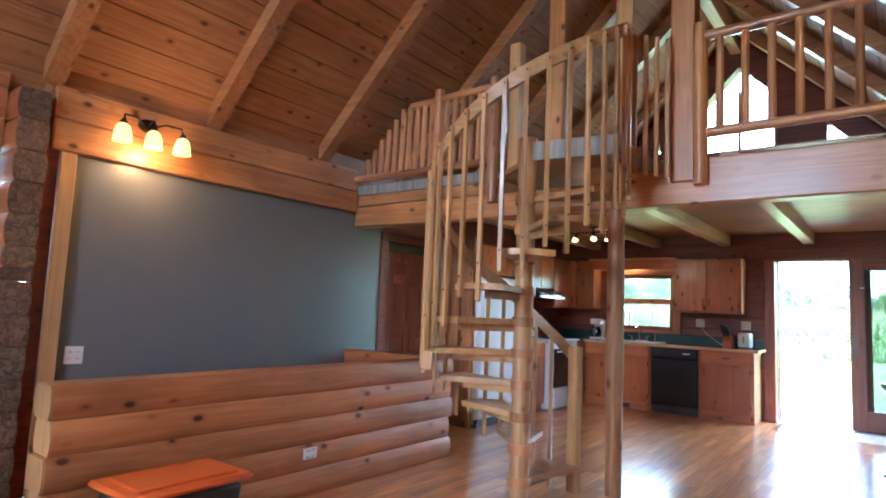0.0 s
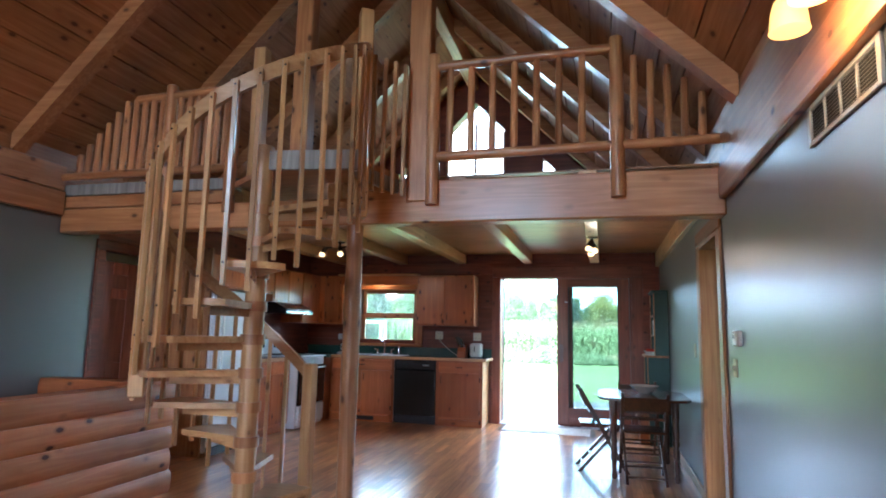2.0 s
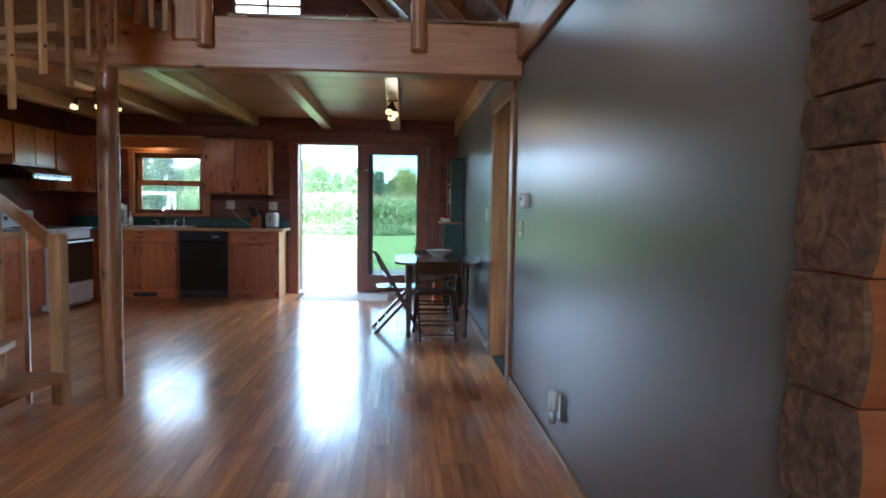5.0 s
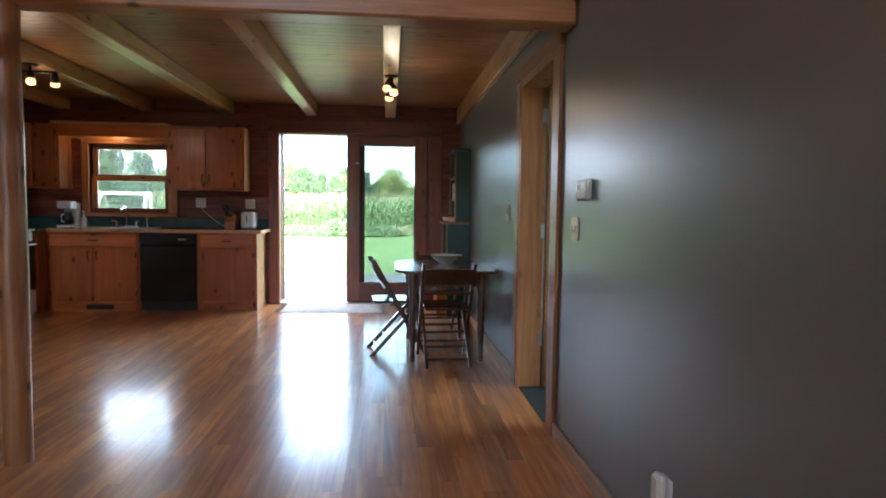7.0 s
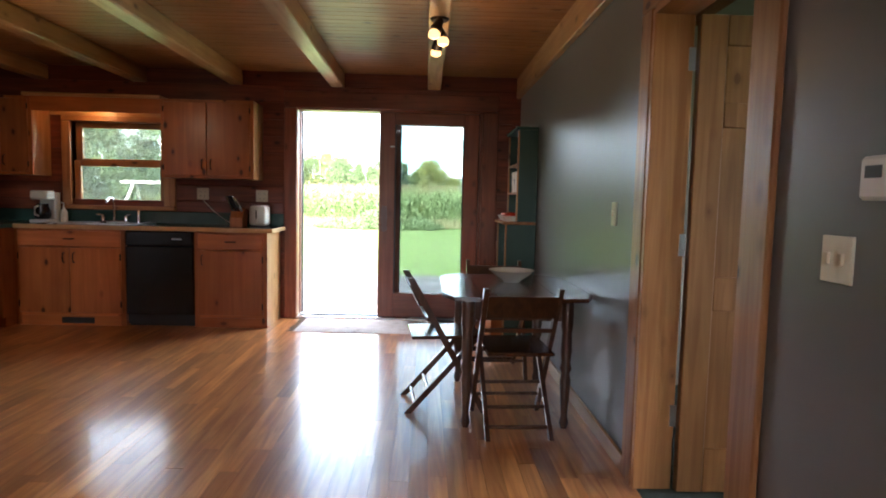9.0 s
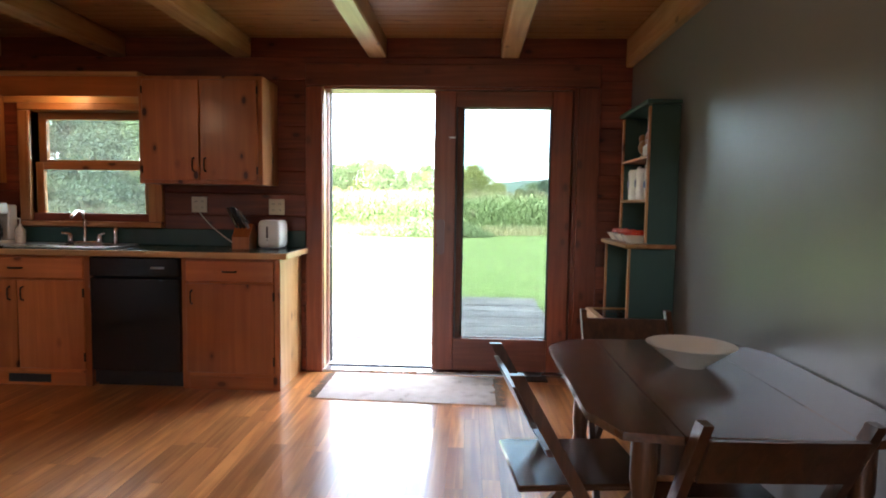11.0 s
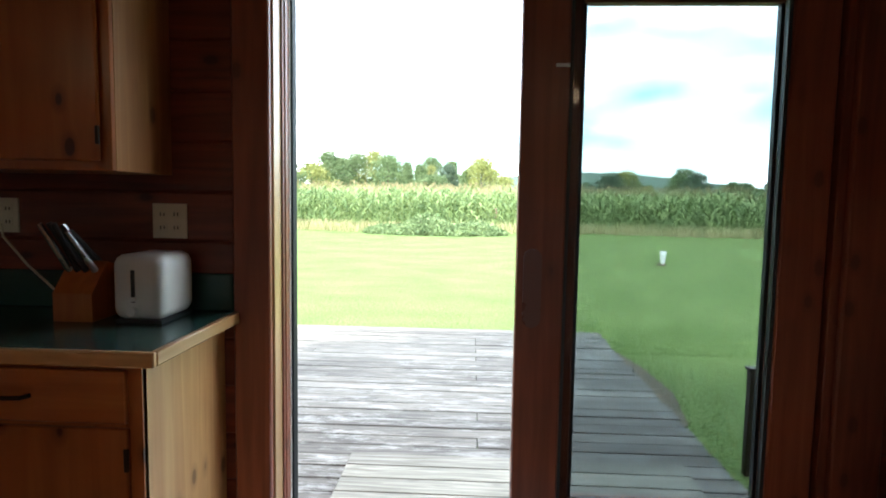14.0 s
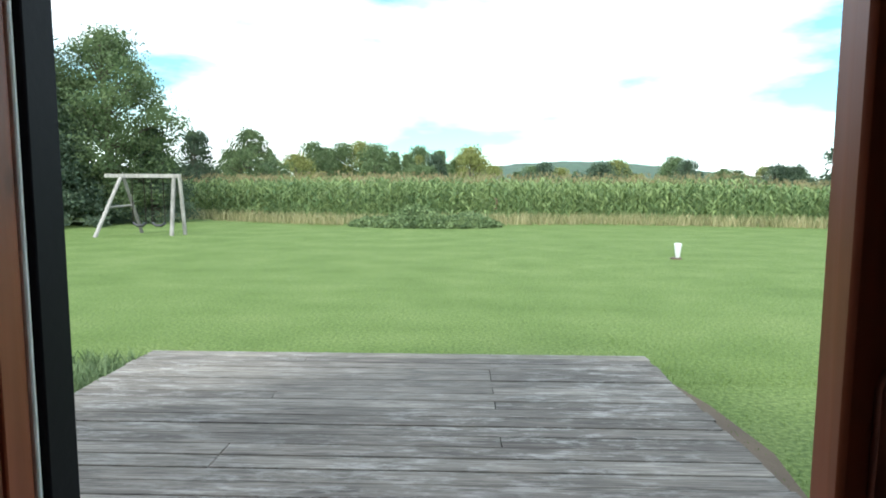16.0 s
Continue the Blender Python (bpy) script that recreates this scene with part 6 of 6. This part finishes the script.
for i in range(50):
    x = -48 + 2.4 * i + fr2.uniform(-1.5, 1.5)
    tall = fr2.uniform(0.5, 0.9) if x < 8 else fr2.uniform(0.5, 0.66)
    wide = fr2.uniform(0.6, 1.0) if i % 3 else 0.45
    copy_thing(kinds[(i * 7 + 2) % 4], pose(x, 100 + fr2.uniform(-4, 10), GZ - 0.2, 0, 0, fr2.uniform(0, 360)) @ Matrix.Diagonal((wide, wide, tall * 1.15, 1)))

# wooded hill far behind
def hill():
    bm = B()
    nx = 120
    cols = []
    for i in range(nx + 1):
        x = -260 + 620 * i / nx
        top = 6.0 + 13.5 * math.exp(-((x - 75) / 95) ** 2) + 3.0 * math.exp(-((x + 60) / 60) ** 2) + 1.3 * noise.noise((x * 0.09, 0, 0)) + 0.7 * noise.noise((x * 0.4, 3, 0))
        cols.append([bm.verts.new((x + 2 * noise.noise((x, j, 1)), 300 + 16 * j + 4 * noise.noise((x * 0.2, j, 2)), GZ + top * math.sin(j / 6 * math.pi / 2) + (0.8 * noise.noise((x * 0.5, j * 2.1, 5)) if j else -1))) for j in range(7)])
    for a, b in zip(cols, cols[1:]):
        for j in range(6):
            bm.faces.new((a[j], b[j], b[j + 1], a[j + 1]))
    return bm
solid("backdrop", hill(), plain("far_woods", (0.05, 0.085, 0.055), 0.95, spread=0.5, scale=0.6, relief=0.3), "distant dark wooded hills on the horizon", "hills", kind="structure")


def lawn_edge(x):
    return 37.2 + 1.0 * math.sin(x * 0.13) + (max(0, -x - 6) * 0.55) - max(0, x - 6) * 0.22


def corn_field():
    r = np.random.RandomState(12)
    stalk_v, stalk_f, tas_v, tas_f = [], [], [], []
    for row in range(26):
        x = -34.0
        while x < 62:
            y = lawn_edge(x) + 2.2 + row * 0.78 + r.uniform(-0.12, 0.12)
            if row > 6 and r.rand() < 0.35:
                x += 0.45
                continue
            h = r.uniform(1.85, 2.3) * (0.86 if x > 14 else 1.0)
            z = GZ
            k = len(stalk_v)
            stalk_v += [(x - 0.012, y, z), (x + 0.012, y, z), (x + 0.008, y, z + h), (x - 0.008, y, z + h)]
            stalk_f.append((k, k + 1, k + 2, k + 3))
            for j in range(7 if row < 5 else 4):
                zz = z + h * (0.22 + 0.11 * j if row < 5 else 0.55 + 0.11 * j)
                a = r.uniform(0, 2 * math.pi)
                L = r.uniform(0.38, 0.62)
                dx, dy = math.cos(a), math.sin(a)
                wx, wy = -dy * 0.055, dx * 0.055
                k = len(stalk_v)
                stalk_v += [(x, y, zz), (x + dx * L * 0.45 + wx, y + dy * L * 0.45 + wy, zz + 0.2), (x + dx * L * 0.45 - wx, y + dy * L * 0.45 - wy, zz + 0.2), (x + dx * L + wx * 0.7, y + dy * L + wy * 0.7, zz + 0.08), (x + dx * L - wx * 0.7, y + dy * L - wy * 0.7, zz + 0.08), (x + dx * L * 1.25, y + dy * L * 1.25, zz - 0.12)]
                stalk_f += [(k, k + 1, k + 2), (k + 1, k + 3, k + 4, k + 2), (k + 3, k + 5, k + 4)]
            for j in range(3):
                a = r.uniform(0, 2 * math.pi)
                k = len(tas_v)
                ex, ey = x + 0.09 * math.cos(a), y + 0.09 * math.sin(a)
                tas_v += [(x - 0.01, y, z + h), (x + 0.01, y, z + h), (ex + 0.01, ey, z + h + 0.2), (ex - 0.01, ey, z + h + 0.2)]
                tas_f.append((k, k + 1, k + 2, k + 3))
            x += r.uniform(0.2, 0.34)
    t = thing("corn_field", (0, 45, GZ), "tall green corn field with tan tassels behind the lawn", "corn field", kind="stuff")
    for nm, v, f, m in (("corn_stalks", stalk_v, stalk_f, corn_leaf), ("corn_tassels", tas_v, tas_f, tassel)):
        me = bpy.data.meshes.new(nm)
        me.from_pydata([(a, b - 45, c - GZ) for a, b, c in v], [], f)
        me.materials.append(m)
        o = new(nm, me)
        o.parent = t
        tagged(o, kind="stuff")
corn_field()


def grass_tufts(name, spots, height, material, label, rnd):
    """Upright blades, two faces each."""
    r = np.random.RandomState(rnd)
    v, f = [], []
    for x, y, z in spots:
        h = height * r.uniform(0.5, 1.2)
        a, b = r.uniform(0, 2 * math.pi), r.uniform(0, 2 * math.pi)
        w = h * 0.045
        dx, dy, ox, oy = w * math.cos(a), w * math.sin(a), 0.45 * h * math.cos(b), 0.45 * h * math.sin(b)
        k = len(v)
        v += [(x - dx, y - dy, z), (x + dx, y + dy, z), (x + dx * 0.7 + ox * 0.4, y + dy * 0.7 + oy * 0.4, z + h * 0.6), (x - dx * 0.7 + ox * 0.4, y - dy * 0.7 + oy * 0.4, z + h * 0.6), (x + ox, y + oy, z + h)]
        f += [(k, k + 1, k + 2, k + 3), (k + 3, k + 2, k + 4)]
    me = bpy.data.meshes.new(name)
    me.from_pydata(v, [], f)
    me.materials.append(material)
    return tagged(new(name, me), label, "grass", kind="stuff")


gr = np.random.RandomState(3)
spots = []
for _ in range(60000):
    y = 15.4 + 16 * gr.rand() ** 1.7
    x = -0.5 + (gr.rand() - 0.5) * (y - 10.0) * 2.0
    if not (DX0 - 0.02 < x < DX1 + 0.02 and y < DYE + 0.02):
        spots.append((x, y, ground_h(x, y)))
grass_tufts("lawn_grass", spots, 0.03, blade, "short mown grass blades on the lawn", 1)
spots = [(1.45 + 1.8 * gr.rand() ** 1.5, 12.0 + 5.0 * gr.rand(), GZ) for _ in range(3500)] + [(-2.82 - 1.5 * gr.rand() ** 1.5, 12.2 + 4.5 * gr.rand(), GZ) for _ in range(3000)]
grass_tufts("deck_side_grass", spots, 0.034, blade, "grass along the sides of the deck", 2)
spots = [(-2.82 - 0.75 * gr.rand() ** 1.2, 13.2 + 2.4 * gr.rand(), GZ) for _ in range(2600)]
grass_tufts("tall_weeds", spots, 0.2, leafy("weed_blade", (0.20, 0.27, 0.13), (0.09, 0.14, 0.06), 1.0), "tall grey-green weeds beside the deck", 4)
spots = []
for _ in range(15000):
    x = -32 + 90 * gr.rand()
    y = lawn_edge(x) + 2.6 * gr.rand()
    spots.append((x, y, GZ))
grass_tufts("field_edge_grass", spots, 0.5, dry_grass, "tall dry grass between the lawn and the corn", 5)

# brush mound on the lawn's edge
r5 = np.random.RandomState(15)
pts = []
for _ in range(9000):
    u, a = math.sqrt(r5.rand()), r5.uniform(0, 2 * math.pi)
    x, y = -1.6 + 3.3 * u * math.cos(a), 36.2 + 1.5 * u * math.sin(a)
    pts.append((x, y, GZ + (0.15 + 0.75 * (1 - u ** 2.2) * (0.8 + 0.3 * math.sin(x * 2.3))) * r5.rand()))
mound = thing("brush_mound", (0, 0, 0), "low grey-green mound of brush and weeds on the lawn's edge", "brush", kind="stuff")
cards("brush_leaves", pts, 0.15, leafy("brush_leaf", (0.23, 0.30, 0.13), (0.06, 0.10, 0.04), 1.2), mound, rnd=6)

# swing set
sw = thing("swing_set", (-10.6, 30.3, GZ), "weathered grey timber swing set with two hanging swings", "swing set")
ST = 1.62
part("top_beam", bx(B(), -12.0, 30.40, ST, -9.45, 30.52, ST + 0.13, 0.01), grey_timber, sw)
for (a, b) in (((-11.72, 29.25, GZ), (-11.45, 30.40, ST)), ((-11.45, 31.6, GZ), (-11.40, 30.5, ST))):
    part("leg", rod(B(), a, b, 0.06, 0.055, 8), grey_timber, sw)
part("brace", rod(B(), (-11.58, 29.85, 0.65), (-11.42, 31.0, 0.7), 0.035, 0.035, 7), grey_timber, sw)
for a in ((-9.70, 30.2, GZ), (-9.50, 30.75, GZ)):
    part("leg", rod(B(), a, (a[0] + 0.02, 30.46, ST), 0.07, 0.065, 8), grey_timber, sw)
for x in (-10.9, -10.25):
    sg = part("swing_seat", sweep(B(), [(x - 0.22, 30.46, 0.12), (x - 0.1, 30.46, 0.03), (x + 0.1, 30.46, 0.03), (x + 0.22, 30.46, 0.12)], 0.05, 8), black_matt, sw)
    for s in (-0.22, 0.22):
        part("chain", rod(B(), (x + s, 30.46, 0.12), (x + s * 0.9, 30.46, ST), 0.014, 0.014, 5), iron, sg)
mk = thing("white_marker", (4.85, 24.4, GZ), "small white cone standing on the lawn", "cone")
part("cone", turned(B(), [(0.04, 0), (0.05, 0.03), (0.09, 0.31), (0.03, 0.33)], (4.85, 24.4, GZ + 0.05), 12), white_plastic, mk)
part("base", turned(B(), [(0.14, 0), (0.12, 0.05)], (4.82, 24.4, GZ), 10), stone_soil, mk)


# ---- oak strip floor, last ----
floor = thing("floor", (0, 0, 0), "glossy orange-brown oak strip floor", "floor", kind="structure")
part("subfloor", bx(B(), -5.0, YF - 0.2, -0.25, XR + 0.3, YD + 0.0, -0.022), stone_soil, floor)
strip_mesh = {}
for L in (0.45, 0.62, 0.8, 1.0, 1.25, 1.5):
    strip_mesh[L] = mesh_of("floor_strip", bx(B(), 0, 0, -0.02, 0.0822, L - 0.0008, 0.0), floor_wood)
rest = B()
count = 0
fr = random.Random(2)
x = -4.95
while x < XR + 0.1:
    y = YF - fr.uniform(0, 1.0)
    while y < YD - 0.02:
        L = fr.choice((0.45, 0.62, 0.8, 1.0, 1.25, 1.5))
        if y + L > YD - 0.02:
            L = YD - 0.02 - y
        if L in strip_mesh and -2.3 < x < XR - 0.1 and 4.6 < y < 9.2 and count < 300:
            o = new("floor_strip", strip_mesh[L])
            o.parent, o.location = floor, (x, y, fr.uniform(-0.0004, 0.0))
            o.rotation_euler = (0, fr.uniform(-0.005, 0.005), 0)
            count += 1
        elif L > 0.04:
            dz = fr.uniform(-0.0006, 0.0)
            k = len(rest.verts)
            bx(rest, x, y, -0.02, x + 0.0822, y + L - 0.0008, dz)
            rest.verts.ensure_lookup_table()
            tilt = fr.uniform(0.0, 0.0004)
            for q in rest.verts[k:]:
                if q.co.z > -0.01 and (q.co.x > x + 0.04) == (tilt > 0.0002):
                    q.co.z -= tilt
        y += L
    x += 0.083


def island_wood():
    """The same oak, with a tone of its own for each joined strip."""
    m = floor_wood.copy()
    n, l = m.node_tree.nodes, m.node_tree.links
    g = n.new("ShaderNodeNewGeometry")
    for link in list(l):
        if link.from_node.type == "OBJECT_INFO":
            to = link.to_socket
            l.remove(link)
            l.new(g.outputs["Random Per Island"], to)
    return m


ro = part("far_floor_strips", rest, island_wood(), floor)
tagged(ro, kind="stuff")
